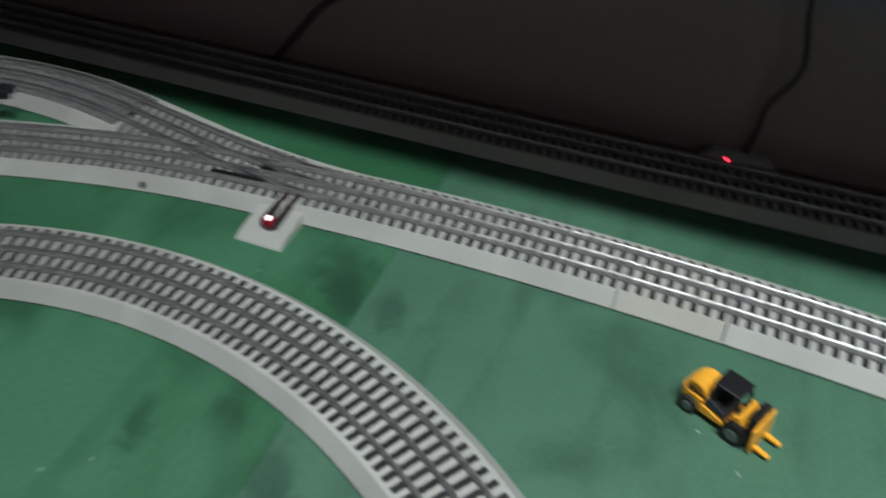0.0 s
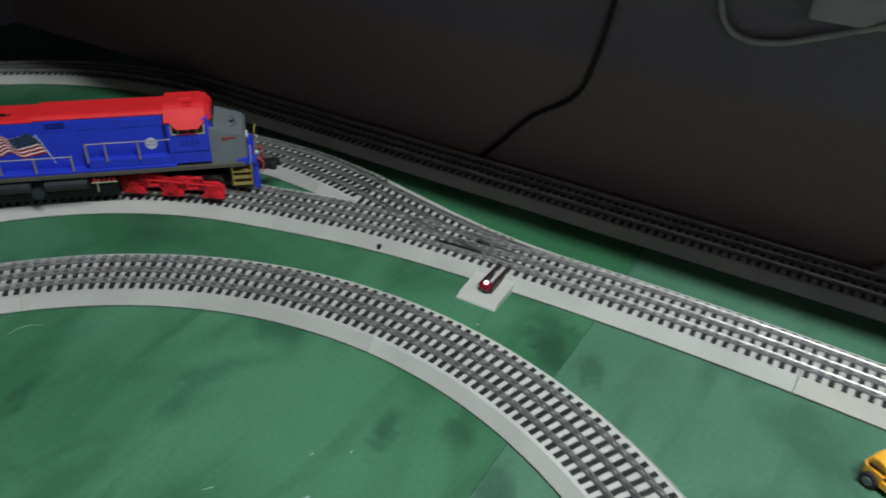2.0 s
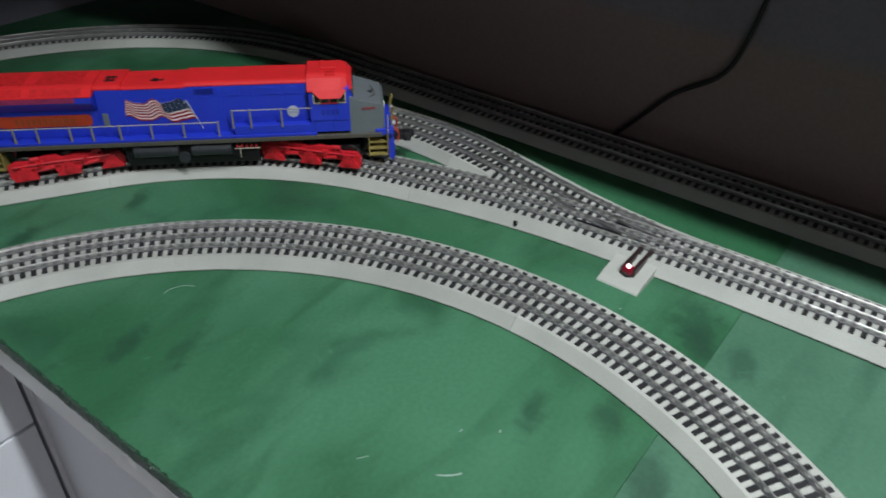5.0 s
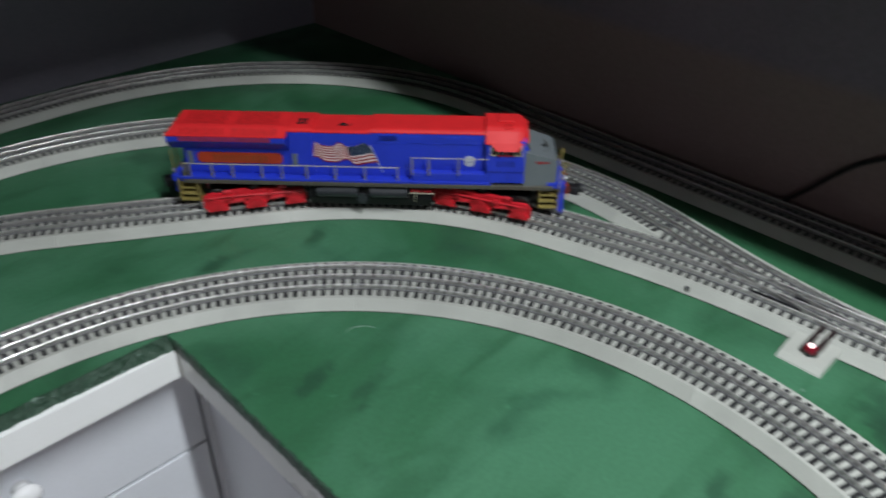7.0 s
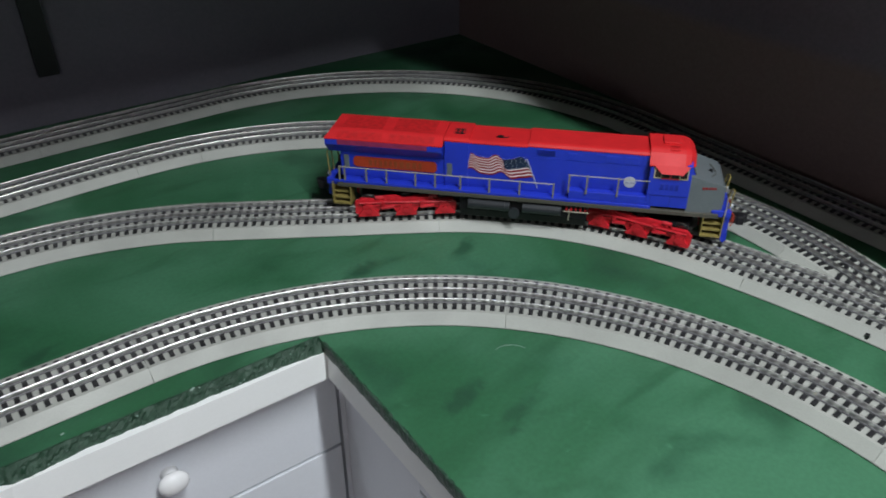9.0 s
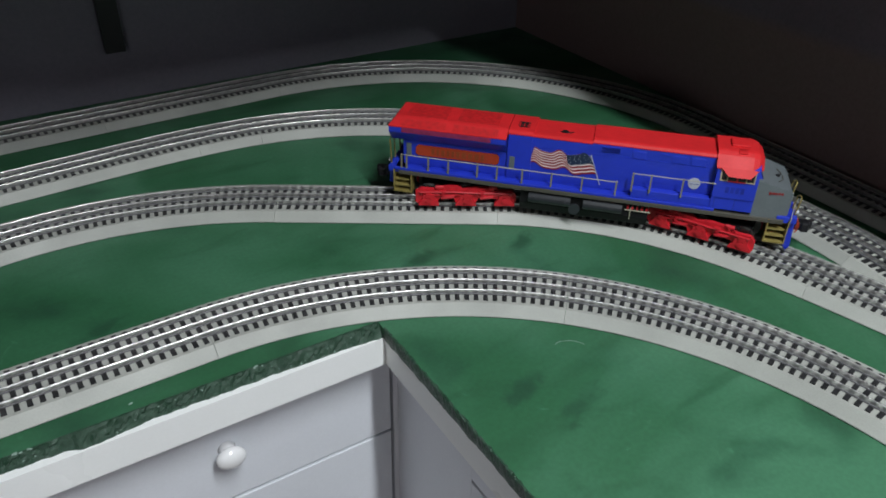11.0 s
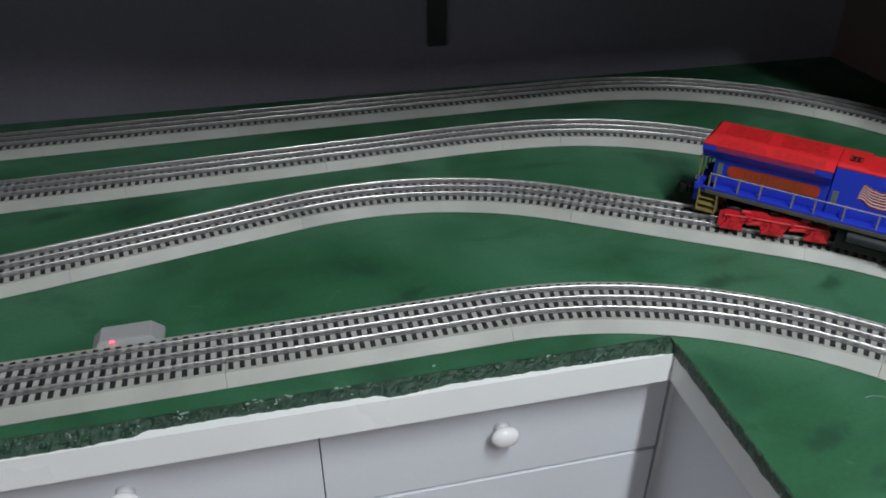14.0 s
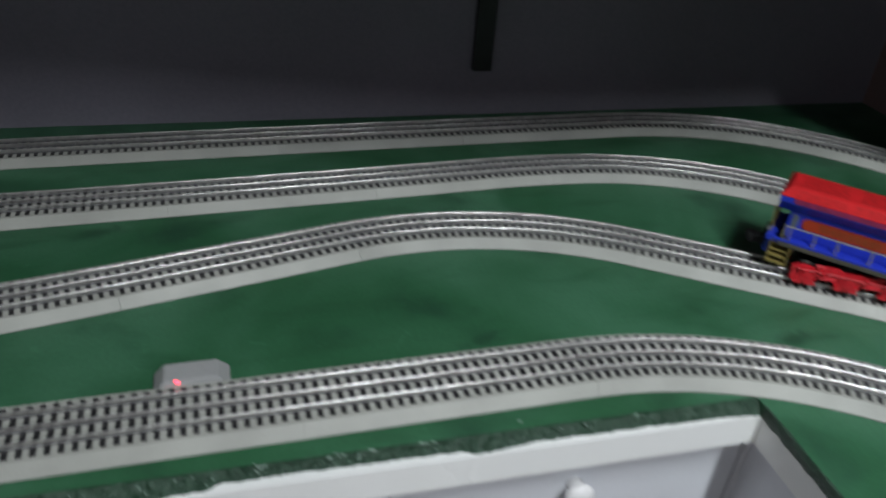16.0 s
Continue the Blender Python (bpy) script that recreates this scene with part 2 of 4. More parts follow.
TYRE = mat("rubber_tyre", (0.014, 0.014, 0.015), 0.7)
GLASS = mat("dark_window_glass", (0.02, 0.015, 0.015), 0.12)
CREAM = mat("cream_window_frame", (0.5, 0.42, 0.28), 0.5)
GREY_BOX = mat("pale_grey_plastic_cover", (0.36, 0.37, 0.37), 0.5, vary=0.05, scale=30)
LED_RED = glow("red_led", (1.0, 0.03, 0.06), 9.0)
LANTERN_RED = mat("translucent_red_lantern", (0.20, 0.006, 0.018), 0.2, vary=0.1)
SLIDE = mat("dark_red_brown_slide", (0.022, 0.011, 0.012), 0.45, vary=0.15, scale=90)
LANTERN_WHITE = glow("lit_lantern_lens", (1.0, 0.72, 0.76), 3.0)


# ---- mesh helpers ----
def part(name, bm, material, parent=None, label="", smooth=False):
    """Links a bmesh as one mesh object, under its thing if there is one."""
    me = bpy.data.meshes.new(name)
    bmesh.ops.recalc_face_normals(bm, faces=bm.faces)
    for f in bm.faces:
        f.smooth = smooth
    bm.to_mesh(me)
    bm.free()
    me.materials.append(material)
    ob = new(name, me)
    if parent is not None:
        ob.parent = parent
    return tagged(ob, label)


def thing(name, label, category, group="", kind="", m=None):
    ob = new(name)
    ob.empty_display_size = 0.02
    if m is not None:
        ob.matrix_world = m
    return tagged(ob, label, category, group, kind)


def box(bm, x0, x1, y0, y1, z0, z1, bevel=0.0):
    v = [bm.verts.new((x, y, z)) for x in (x0, x1) for y in (y0, y1) for z in (z0, z1)]
    faces = [bm.faces.new([v[i] for i in q]) for q in
             ((0, 1, 3, 2), (4, 6, 7, 5), (0, 4, 5, 1), (2, 3, 7, 6), (0, 2, 6, 4), (1, 5, 7, 3))]
    if bevel:
        edges = list({e for f in faces for e in f.edges})
        bmesh.ops.bevel(bm, geom=edges, offset=bevel, segments=2, affect="EDGES", profile=0.5)
    return bm


def boxes(*dims, bevel=0.0):
    bm = bmesh.new()
    for d in dims:
        box(bm, *d, bevel=bevel)
    return bm


def prism(bm, outline, axis, a, b):
    """A closed outline pushed along an axis: axis x takes (y, z) outlines, y takes (x, z), z takes (x, y)."""
    put = {"x": lambda u, w, s: (s, u, w), "y": lambda u, w, s: (u, s, w), "z": lambda u, w, s: (u, w, s)}[axis]
    lo = [bm.verts.new(put(u, w, a)) for u, w in outline]
    hi = [bm.verts.new(put(u, w, b)) for u, w in outline]
    n = len(outline)
    bm.faces.new(lo)
    bm.faces.new(hi[::-1])
    for i in range(n):
        bm.faces.new((lo[i], hi[i], hi[(i + 1) % n], lo[(i + 1) % n]))
    return bm


def prisms(axis, *items):
    bm = bmesh.new()
    for outline, a, b in items:
        prism(bm, outline, axis, a, b)
    return bm


def rod(bm, a, b, r, n=8, r2=None):
    """A round bar from a to b."""
    a, b = Vector(a), Vector(b)
    turn = (b - a).to_track_quat("Z", "Y").to_matrix()
    r2 = r if r2 is None else r2
    rings = [[bm.verts.new(p + turn @ Vector((s * math.cos(2 * math.pi * i / n), s * math.sin(2 * math.pi * i / n), 0)))
              for i in range(n)] for p, s in ((a, r), (b, r2))]
    bm.faces.new(rings[0][::-1])
    bm.faces.new(rings[1])
    for i in range(n):
        j = (i + 1) % n
        bm.faces.new((rings[0][i], rings[0][j], rings[1][j], rings[1][i]))
    return bm


def tube(bm, points, r, n=8):
    """A bent round bar through points."""
    pts = [Vector(p) for p in points]
    rings = []
    turn = last = None
    for i, p in enumerate(pts):
        d = (pts[min(i + 1, len(pts) - 1)] - pts[max(i - 1, 0)]).normalized()
        turn = d.to_track_quat("Z", "Y").to_matrix() if turn is None else last.rotation_difference(d).to_matrix() @ turn
        last = d
        rings.append([bm.verts.new(p + turn @ Vector((r * math.cos(2 * math.pi * k / n), r * math.sin(2 * math.pi * k / n), 0)))
                      for k in range(n)])
    for a, b in zip(rings, rings[1:]):
        for k in range(n):
            j = (k + 1) % n
            bm.faces.new((a[k], a[j], b[j], b[k]))
    bm.faces.new(rings[0][::-1])
    bm.faces.new(rings[-1])
    return bm


def smooth_points(points, steps=8):
    """Points on a smooth line through the given ones."""
    p = [Vector(q) for q in points]
    out = []
    for i in range(len(p) - 1):
        a, b, c, d = p[max(i - 1, 0)], p[i], p[i + 1], p[min(i + 2, len(p) - 1)]
        for k in range(steps):
            t = k / steps
            out.append(0.5 * (2 * b + (c - a) * t + (2 * a - 5 * b + 4 * c - d) * t * t + (3 * b - a - 3 * c + d) * t ** 3))
    return out + [p[-1]]


# ---- the room ----
WX, WY = 0.648, 0.668          # inner faces of the two walls behind the layout
FLOOR_Z, CEIL_Z = -0.90, 1.52
for name, dims in (("wall_east", (WX, WX + 0.12, -5.2, WY + 0.12, FLOOR_Z, CEIL_Z)),
                   ("wall_north", (-5.0, WX, WY, WY + 0.12, FLOOR_Z, CEIL_Z)),
                   ("wall_south", (-5.0, WX + 0.12, -5.32, -5.2, FLOOR_Z, CEIL_Z)),
                   ("wall_west", (-5.12, -5.0, -5.32, WY + 0.12, FLOOR_Z, CEIL_Z))):
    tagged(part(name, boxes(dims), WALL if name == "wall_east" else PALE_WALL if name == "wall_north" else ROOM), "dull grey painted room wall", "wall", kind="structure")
tagged(part("floor", boxes((-5.12, WX + 0.12, -5.32, WY + 0.12, FLOOR_Z - 0.1, FLOOR_Z)), FLOOR),
       "dark plain floor of the room", "floor", kind="structure")
tagged(part("ceiling", boxes((-5.12, WX + 0.12, -5.32, WY + 0.12, CEIL_Z, CEIL_Z + 0.1)), CEIL),
       "plain painted ceiling of the room", "ceiling", kind="structure")
# unseen shelf along both walls over the layout, added to keep the lamp off the back of the board
UNSEEN_SHELF_Z = 0.37
tagged(part("wall_shelf", prisms("z", ([(WX, -3.1), (WX, WY), (-2.9, WY), (-2.9, 0.275), (-0.70, 0.265), (-0.10, 0.165), (0.346, 0.160), (0.389, 0.0), (0.389, -3.1)],
                                       UNSEEN_SHELF_Z, UNSEEN_SHELF_Z + 0.03)), UNSEEN_SHELF),
       "unseen brown board shelf added over the layout to block the lamp", "shelf", kind="structure")

# ---- the layout board on its cabinets ----
SEAM = -0.51
tagged(part("layout_board", prisms("z", ([(0, SEAM), (WX - 0.002, SEAM), (WX - 0.002, WY - 0.002), (-2.4, WY - 0.002), (-2.4, 0.0122), (0, 0.0122)],
                                         -0.0113, 0.0)), GREEN),
       "green-painted layout board with cloudy dark blotches", "board", kind="structure")
tagged(part("layout_board", prisms("z", ([(0, -2.6), (WX - 0.002, -2.6), (WX - 0.002, SEAM - 0.0003), (0, SEAM - 0.0003)], -0.0113, -0.0004)),
            GREEN_FADED), "paler faded green layout board beside the seam", "board", kind="structure")
# worktop under the boards
tagged(part("worktop", prisms("z", ([(0.001, -2.6), (WX, -2.6), (WX, WY), (-2.4, WY), (-2.4, 0.0), (0.001, 0.0)], -0.043, -0.0113)),
            WHITE), "white laminate worktop with a square front edge", "worktop", kind="structure")


def foot_of_edge(s):
    """How far the cut face's foot lies behind the worktop's front edge, by the distance from the corner: the white ledge in front of it."""
    at = [(0.0, 0.0012), (0.03, 0.0034), (0.12, 0.0060), (0.21, 0.0066), (0.235, 0.0034), (0.262, 0.0014), (0.270, 0.0068), (0.30, 0.0078), (0.40, 0.0086),
          (0.461, 0.0080), (0.466, 0.0030), (0.52, 0.0018), (0.60, 0.0034), (0.70, 0.0016), (1.0, 0.0026), (2.4, 0.002)]
    return float(np.interp(s, [a for a, _ in at], [b for _, b in at]))


def ragged_edge(length, along):
    """The rough, paint-soaked cut face of the board along one front edge."""
    rng = random.Random(5 if along == "x" else 9)
    bm = bmesh.new()
    n = int(length / 0.0028)
    rows = []
    low = slow = 0.0
    for i in range(n + 1):
        s = i * length / n
        low = 0.7 * low + rng.uniform(-0.0007, 0.0007)
        slow = 0.9 * slow + rng.uniform(-0.0004, 0.0004)

        def u(a):
            return rng.uniform(-a, a)
        if along == "x":
            foot = max(foot_of_edge(s) + low, 0.0004)
            top = 0.0104 + slow
            prof = [(0.0140, -0.0012), (0.0124, 0.0002 + u(0.0002)), (top + u(0.0008), 0.0004 + u(0.0003))]
            for k, z in enumerate((-0.0018, -0.0042, -0.0066, -0.0090)):
                f = (k + 1) / 5
                prof.append((top + (foot - top) * f + u(0.0013), z + u(0.0006)))
            prof += [(foot, -0.01135), (foot + 0.003, -0.01145)]
        else:
            prof = [(0.0019 + u(0.0010), 0.0004), (0.0009, 0.0010 + u(0.0006)), (-0.0006 + u(0.0005), 0.0006 + u(0.0010)), (-0.0012 + u(0.0006), -0.0038 + u(0.001)),
                    (-0.0009 + u(0.0006), -0.0076 + u(0.001)), (-0.0004, -0.0118 + low), (0.0007, -0.0118 + low)]
        rows.append([bm.verts.new((-s, d, z) if along == "x" else (d, -s, z)) for d, z in prof])
    for a, b in zip(rows, rows[1:]):
        for k in range(len(a) - 1):
            bm.faces.new((a[k], a[k + 1], b[k + 1], b[k]))
    return bm


edge = thing("board_edge", "rough dark green cut edge of the layout board", "board edge", kind="structure")
for name, along in (("edge_strip", "x"), ("edge_strip", "y")):
    part(name, ragged_edge(2.3, along), TURF, edge)
rng = random.Random(3)
bm = bmesh.new()
for i in range(120):
    s, r = rng.uniform(0.0, 1.0) ** 0.8 * 0.95, rng.uniform(0.0004, 0.0013)
    if rng.random() < 0.8:
        f = rng.uniform(0.0, 0.95)
        c = (-s, 0.0098 + (foot_of_edge(s) - 0.0098) * f - 0.0004, -0.0113 * f)
    else:
        c = (-0.0010, -s, rng.uniform(-0.009, 0.0005))
    bmesh.ops.create_icosphere(bm, subdivisions=1, radius=r, matrix=pose(*c, rng.uniform(-40, 40), rng.uniform(-40, 40), rng.uniform(0, 180)) @ Matrix.Diagonal((1.4, 0.7, 0.6, 1)))
part("glue_flecks", bm, FLECK, edge, "flecks of dried white glue and bare foam", True)["kind"] = "stuff"
# larger crusts of glue at the top of the cut face
rng = random.Random(12)
for s in (0.118, 0.300, 0.341, 0.372, 0.430):
    bm = bmesh.new()
    for k in range(5):
        bmesh.ops.create_icosphere(bm, subdivisions=2, radius=1.0, matrix=pose(-s + rng.uniform(-0.006, 0.006), 0.0098 + rng.uniform(-0.0015, 0.0025), 0.0008, 0, 0, rng.uniform(-30, 30))
                                   @ Matrix.Diagonal((rng.uniform(0.0008, 0.0022), rng.uniform(0.0005, 0.0010), 0.0007, 1)))
    part("glue_crust", bm, FLECK, edge, "crust of dried glue", True)


# ---- cabinets below ----
def knob_on(parent, x, z):
    bm = bmesh.new()
    rod(bm, (x, 0.0295, z), (x, 0.016, z), 0.0085, 20, 0.0062)
    bmesh.ops.create_uvsphere(bm, u_segments=24, v_segments=14, radius=1.0,
                              matrix=pose(x, 0.0155, z) @ Matrix.Diagonal((0.0140, 0.0080, 0.0114, 1)))
    return part("knob", bm, PORCELAIN, parent, "oval white porcelain knob", True)


def drawer_cabinet(x0, x1, group):
    c = thing("drawer_cabinet", "white laminate drawer cabinet under the worktop", "cabinet", group)
    part("carcass", boxes((x0, x1, 0.048, WY - 0.02, FLOOR_Z + 0.1, -0.043)), GAP, c)
    tops = ((-0.1655, -0.0436), (-0.309, -0.1695), (-0.449, -0.3125), (-0.79, -0.4525))
    for z0, z1 in tops:
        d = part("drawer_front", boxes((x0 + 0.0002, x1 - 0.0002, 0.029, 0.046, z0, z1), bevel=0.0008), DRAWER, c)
        knob_on(d, (x0 + x1) / 2 + 0.0005, z1 - 0.0545)
    return c


for x0, x1 in ((-0.324, 0.0205), (-0.6674, -0.3246), (-1.012, -0.668), (-1.40, -1.014), (-1.80, -1.402)):
    drawer_cabinet(x0, x1, "drawer cabinets")


def side_cabinet(y0, y1):
    c = thing("side_cabinet", "white laminate cabinet side under the worktop", "cabinet", "side cabinets")
    part("carcass", boxes((0.048, WX - 0.02, y0, y1, FLOOR_Z + 0.1, -0.043)), GAP, c)
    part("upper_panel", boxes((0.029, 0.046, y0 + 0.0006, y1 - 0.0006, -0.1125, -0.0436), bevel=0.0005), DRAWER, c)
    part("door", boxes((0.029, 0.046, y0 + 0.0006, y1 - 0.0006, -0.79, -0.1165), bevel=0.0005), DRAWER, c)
    return c


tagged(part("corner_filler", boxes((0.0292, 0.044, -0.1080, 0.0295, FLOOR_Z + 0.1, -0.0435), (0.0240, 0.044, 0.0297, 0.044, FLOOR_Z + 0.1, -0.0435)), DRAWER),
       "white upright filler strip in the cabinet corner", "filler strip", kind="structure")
for y0, y1 in ((-0.46, -0.1077), (-0.86, -0.462), (-1.4, -0.862)):
    side_cabinet(y0, y1)


# ---- track ----
RAIL_Z = 0.0172                # rail top over the board
GAUGE = 0.0168                 # centre line to outer rail
PITCH = 0.0094


def line(x, y, heading, legs, step=0.006):
    """Centre line from a start and legs of (length, radius; 0 is straight): rows of x, y, heading, distance."""
    h, out, s = radians(heading), [], 0.0
    for length, radius in legs:
        n = max(int(length / step), 1)
        for _ in range(n):
            out.append((x, y, h, s))
            turn = length / n / radius if radius else 0.0
            x, y = x + length / n * math.cos(h + turn / 2), y + length / n * math.sin(h + turn / 2)
            h, s = h + turn, s + length / n
    out.append((x, y, h, s))
    return np.array(out)


def on(cl, s):
    return [float(np.interp(s, cl[:, 3], cl[:, i])) for i in range(3)]


def near(cl, x, y):
    """The distance along the line at which it passes nearest to a place."""
    return float(cl[np.argmin(np.hypot(cl[:, 0] - x, cl[:, 1] - y)), 3])


LINE_D = line(0.0853, -0.7536, 30.3, [(1.1701, 0.4442), (1.4, 0)])
LINE_C = line(0.4382, -0.8950, 83.96, [(0.2504, 2.9974), (0.3020, 2.7333), (0.1341, 0.9014), (0.1034, 1.7417), (0.3165, 0.4364), (0.2421, 0), (0.3370, 0.4332),
                                       (0.2468, -18.6658), (0.3500, -3.3102), (0.9000, 0)])
LINE_B = line(0.4526, -0.4756, 92.23, [(0.1751, -0.7118), (0.0974, 0), (0.3616, 0.4959), (0.1535, 1.5383), (0.4070, 0.4500), (0.1197, 1.0571), (0.0795, 0),
                                       (0.5000, -22.1217), (1.4000, 0)])
LINE_A = line(0.6025, -1.9015, 90.18, [(2.0546, 0), (0.3567, 0.4317), (0.0091, 0), (0.3566, 0.4670), (1.2000, 55.4900), (0.8, 0)])

BED_PROFILE = [(-0.0370, 0.0), (-0.0370, 0.0010), (-0.0386, 0.0010), (-0.0386, 0.0019), (-0.0300, 0.0112), (0.0300, 0.0112), (0.0386, 0.0019), (0.0386, 0.0010), (0.0370, 0.0010), (0.0370, 0.0)]


def rail_profile(u):
    """A foot, a thin web and a round head."""
    head = [(u + 0.0010 * math.cos(a), 0.0162 + 0.0010 * math.sin(a)) for a in np.radians([-40, 0, 30, 60, 90, 120, 150, 180, 220])]
    return [(u - 0.0008, 0.0120), (u + 0.0008, 0.0120), (u + 0.0007, 0.0150)] + head + [(u - 0.0007, 0.0150)]


def base_profile(u):
    """The dull wide foot that holds a rail on the ties."""
    return [(u - 0.0015, 0.0117), (u + 0.0015, 0.0117), (u + 0.0015, 0.0122), (u + 0.0009, 0.0129), (u - 0.0009, 0.0129), (u - 0.0015, 0.0122)]


def swept(cl, s0, s1, profile, step=0.012):
    """A closed profile (to the left of the line, up) carried along a stretch of a line."""
    bm = bmesh.new()
    n = max(int((s1 - s0) / step), 1)
    rings = []
    for i in range(n + 1):
        x, y, h = on(cl, s0 + (s1 - s0) * i / n)
        rings.append([bm.verts.new((x - u * math.sin(h), y + u * math.cos(h), z)) for u, z in profile])
    k = len(profile)
    for a, b in zip(rings, rings[1:]):
        for i in range(k):
            j = (i + 1) % k
            bm.faces.new((a[i], a[j], b[j], b[i]))
    for ring in (rings[0][::-1], rings[-1]):
        bm.faces.new([bm.verts.new(v.co) for v in ring])
    return bm


def tie_mesh():
    bm = bmesh.new()
    box(bm, -0.0023, 0.0023, -0.0268, 0.0268, 0.0102, 0.0122)
    for v in bm.verts:
        if v.co.z > 0.0115:
            v.co.x *= 0.9
            v.co.y *= 0.99
    me = bpy.data.meshes.new("tie")
    bmesh.ops.recalc_face_normals(bm, faces=bm.faces)
    bm.to_mesh(me)
    bm.free()
    me.materials.append(TIE)
    return me


TIE_MESH = tie_mesh()
SECTIONS = []


def track_section(cl, s0, s1, label, rails=(-GAUGE, 0.0, GAUGE), drop=0.0, gap=0.00015, bed=None):
    sec = thing("track_section", label, "model railway track", "track sections")
    profile = [(u, max(z - drop, 0.0) if z > 0.002 else z) for u, z in BED_PROFILE]
    part("roadbed", swept(cl, s0 + gap, s1 - gap, profile), bed or BED, sec)
    for u in rails:
        rail = part("rail", swept(cl, s0 + 0.0002, s1 - 0.0002, rail_profile(u), 0.008), RAIL if u else RAIL_DARK, sec, smooth=True)
        part("rail_foot", swept(cl, s0 + 0.0002, s1 - 0.0002, base_profile(u), 0.012), FOOT, rail)
    SECTIONS.append((sec, cl, s0, s1))
    return sec


def lay(cl, joints, label, first=0.0, last=None):
    ends = [first] + sorted(near(cl, *j) for j in joints) + [cl[-1, 3] if last is None else last]
    for s0, s1 in zip(ends, ends[1:]):
        if s1 - s0 > 0.02:
            track_section(cl, s0, s1, label, drop=0.0004 if cl is LINE_B and s0 < 0.2 else 0.0, gap=0.0006 if cl is LINE_C and s0 < 0.2 else 0.00015,
                          bed=BED_OLD if cl is LINE_C and 0.05 < s0 < 0.17 else None)


lay(LINE_D, [(0.19, -0.65), (0.308, -0.362), (0.173, -0.05), (-0.143, 0.075), (-0.393, 0.07), (-0.66, 0.065), (-0.91, 0.06)],
    "curved grey roadbed track with black ties and three rails")
lay(LINE_C, [(0.458, -0.762), (0.462, -0.682), (0.415, -0.157), (0.213, 0.128), (0.005, 0.256), (-0.320, 0.313), (-0.555, 0.260), (-0.79, 0.22), (-1.03, 0.19)],
    "grey roadbed track with black ties winding through the layout")
lay(LINE_B, [(0.477, -0.157), (0.50, 0.05), (0.36, 0.32), (0.052, 0.458), (-0.032, 0.464), (-0.274, 0.452), (-0.514, 0.440), (-0.755, 0.43), (-1.0, 0.42)],
    "grey roadbed branch track with black ties and three rails", first=0.03)
lay(LINE_A, [(0.598, -1.4), (0.598, -1.14), (0.598, -0.88), (0.598, -0.62), (0.598, -0.36), (0.598, -0.1), (0.598, 0.147), (0.47, 0.46), (0.130, 0.599), (-0.125, 0.592),
             (-0.38, 0.585), (-0.635, 0.577), (-0.89, 0.57), (-1.14, 0.56)],
    "grey roadbed track with black ties along the wall")


# black guard strips along the moving rails of the turnout
for u, s0, s1 in ((0.0084, 0.070, 0.120), (-0.0084, 0.045, 0.085)):
    base = near(LINE_C, 0.4509, -0.4498)
    tagged(part("guard_strip", swept(LINE_C, base + s0, base + s1, [(u - 0.0016, 0.0118), (u + 0.0016, 0.0118), (u + 0.0011, 0.0138), (u - 0.0011, 0.0138)]), BLACK),
           "black plastic guard strip between the turnout rails", "guard strip", "guard strips")

# the points motor stand beside the turnout
stand = thing("points_stand", "pale grey turnout stand with a lit red lantern", "turnout lamp")
part("plate", prisms("y", ([(0.3765, 0.0), (0.3775, 0.0014), (0.384, 0.0040), (0.425, 0.0095), (0.425, 0.0)], -0.428, -0.388)), BED, stand)
part("slide", boxes((0.392, 0.440, -0.4065, -0.4025, 0.006, 0.0135), bevel=0.0006), SLIDE, stand)
part("slide", boxes((0.392, 0.440, -0.4165, -0.4125, 0.006, 0.0135), bevel=0.0006), SLIDE, stand)
lantern = part("lantern", boxes((0.3895, 0.3995, -0.4150, -0.4040, 0.007, 0.0145), bevel=0.003), LANTERN_RED, stand, "translucent red lantern")
bm = bmesh.new()
bmesh.ops.create_uvsphere(bm, u_segments=16, v_segments=10, radius=0.0021, matrix=pose(0.3950, -0.4090, 0.0138, 0, 0, 20) @ Matrix.Diagonal((1.6, 1.1, 0.9, 1)))
part("lens", bm, LANTERN_WHITE, lantern, "glowing white-pink lens", True)
bm = bmesh.new()
rod(bm, (0.3945, -0.4095, 0.0), (0.3945, -0.4095, 0.0085), 0.0045, 12)
part("post", bm, TIE, stand)


def motor_box(m, label, lamp=(-0.0125, -0.0124, 0.0245)):
    """The low grey cover of a points motor: sloped ends and a red lamp in its side."""
    b = thing("motor_cover", label, "motor cover", "motor covers", m=m)
    bm = bmesh.new()
    lo = [(-0.034, -0.016), (0.034, -0.016), (0.034, 0.016), (-0.034, 0.016)]
    hi = [(-0.024, -0.012), (0.023, -0.012), (0.023, 0.013), (-0.024, 0.013)]
    rings = [[bm.verts.new((x, y, z)) for x, y in r] for r, z in ((lo, 0.0), (lo, 0.008), (hi, 0.026))]
    for a, c in zip(rings, rings[1:]):
        for i in range(4):
            bm.faces.new((a[i], a[(i + 1) % 4], c[(i + 1) % 4], c[i]))
    bm.faces.new(rings[0][::-1])
    bm.faces.new(rings[2])
    bmesh.ops.bevel(bm, geom=[e for e in bm.edges], offset=0.001, segments=2, affect="EDGES")
    part("cover", bm, GREY_BOX, b)
    bm = bmesh.new()
    bmesh.ops.create_uvsphere(bm, u_segments=12, v_segments=8, radius=0.0015, matrix=pose(*lamp) @ Matrix.Diagonal((1.4, 1, 1, 1)))
    part("lamp", bm, LED_RED, b, "glowing red lamp", True)
    return b


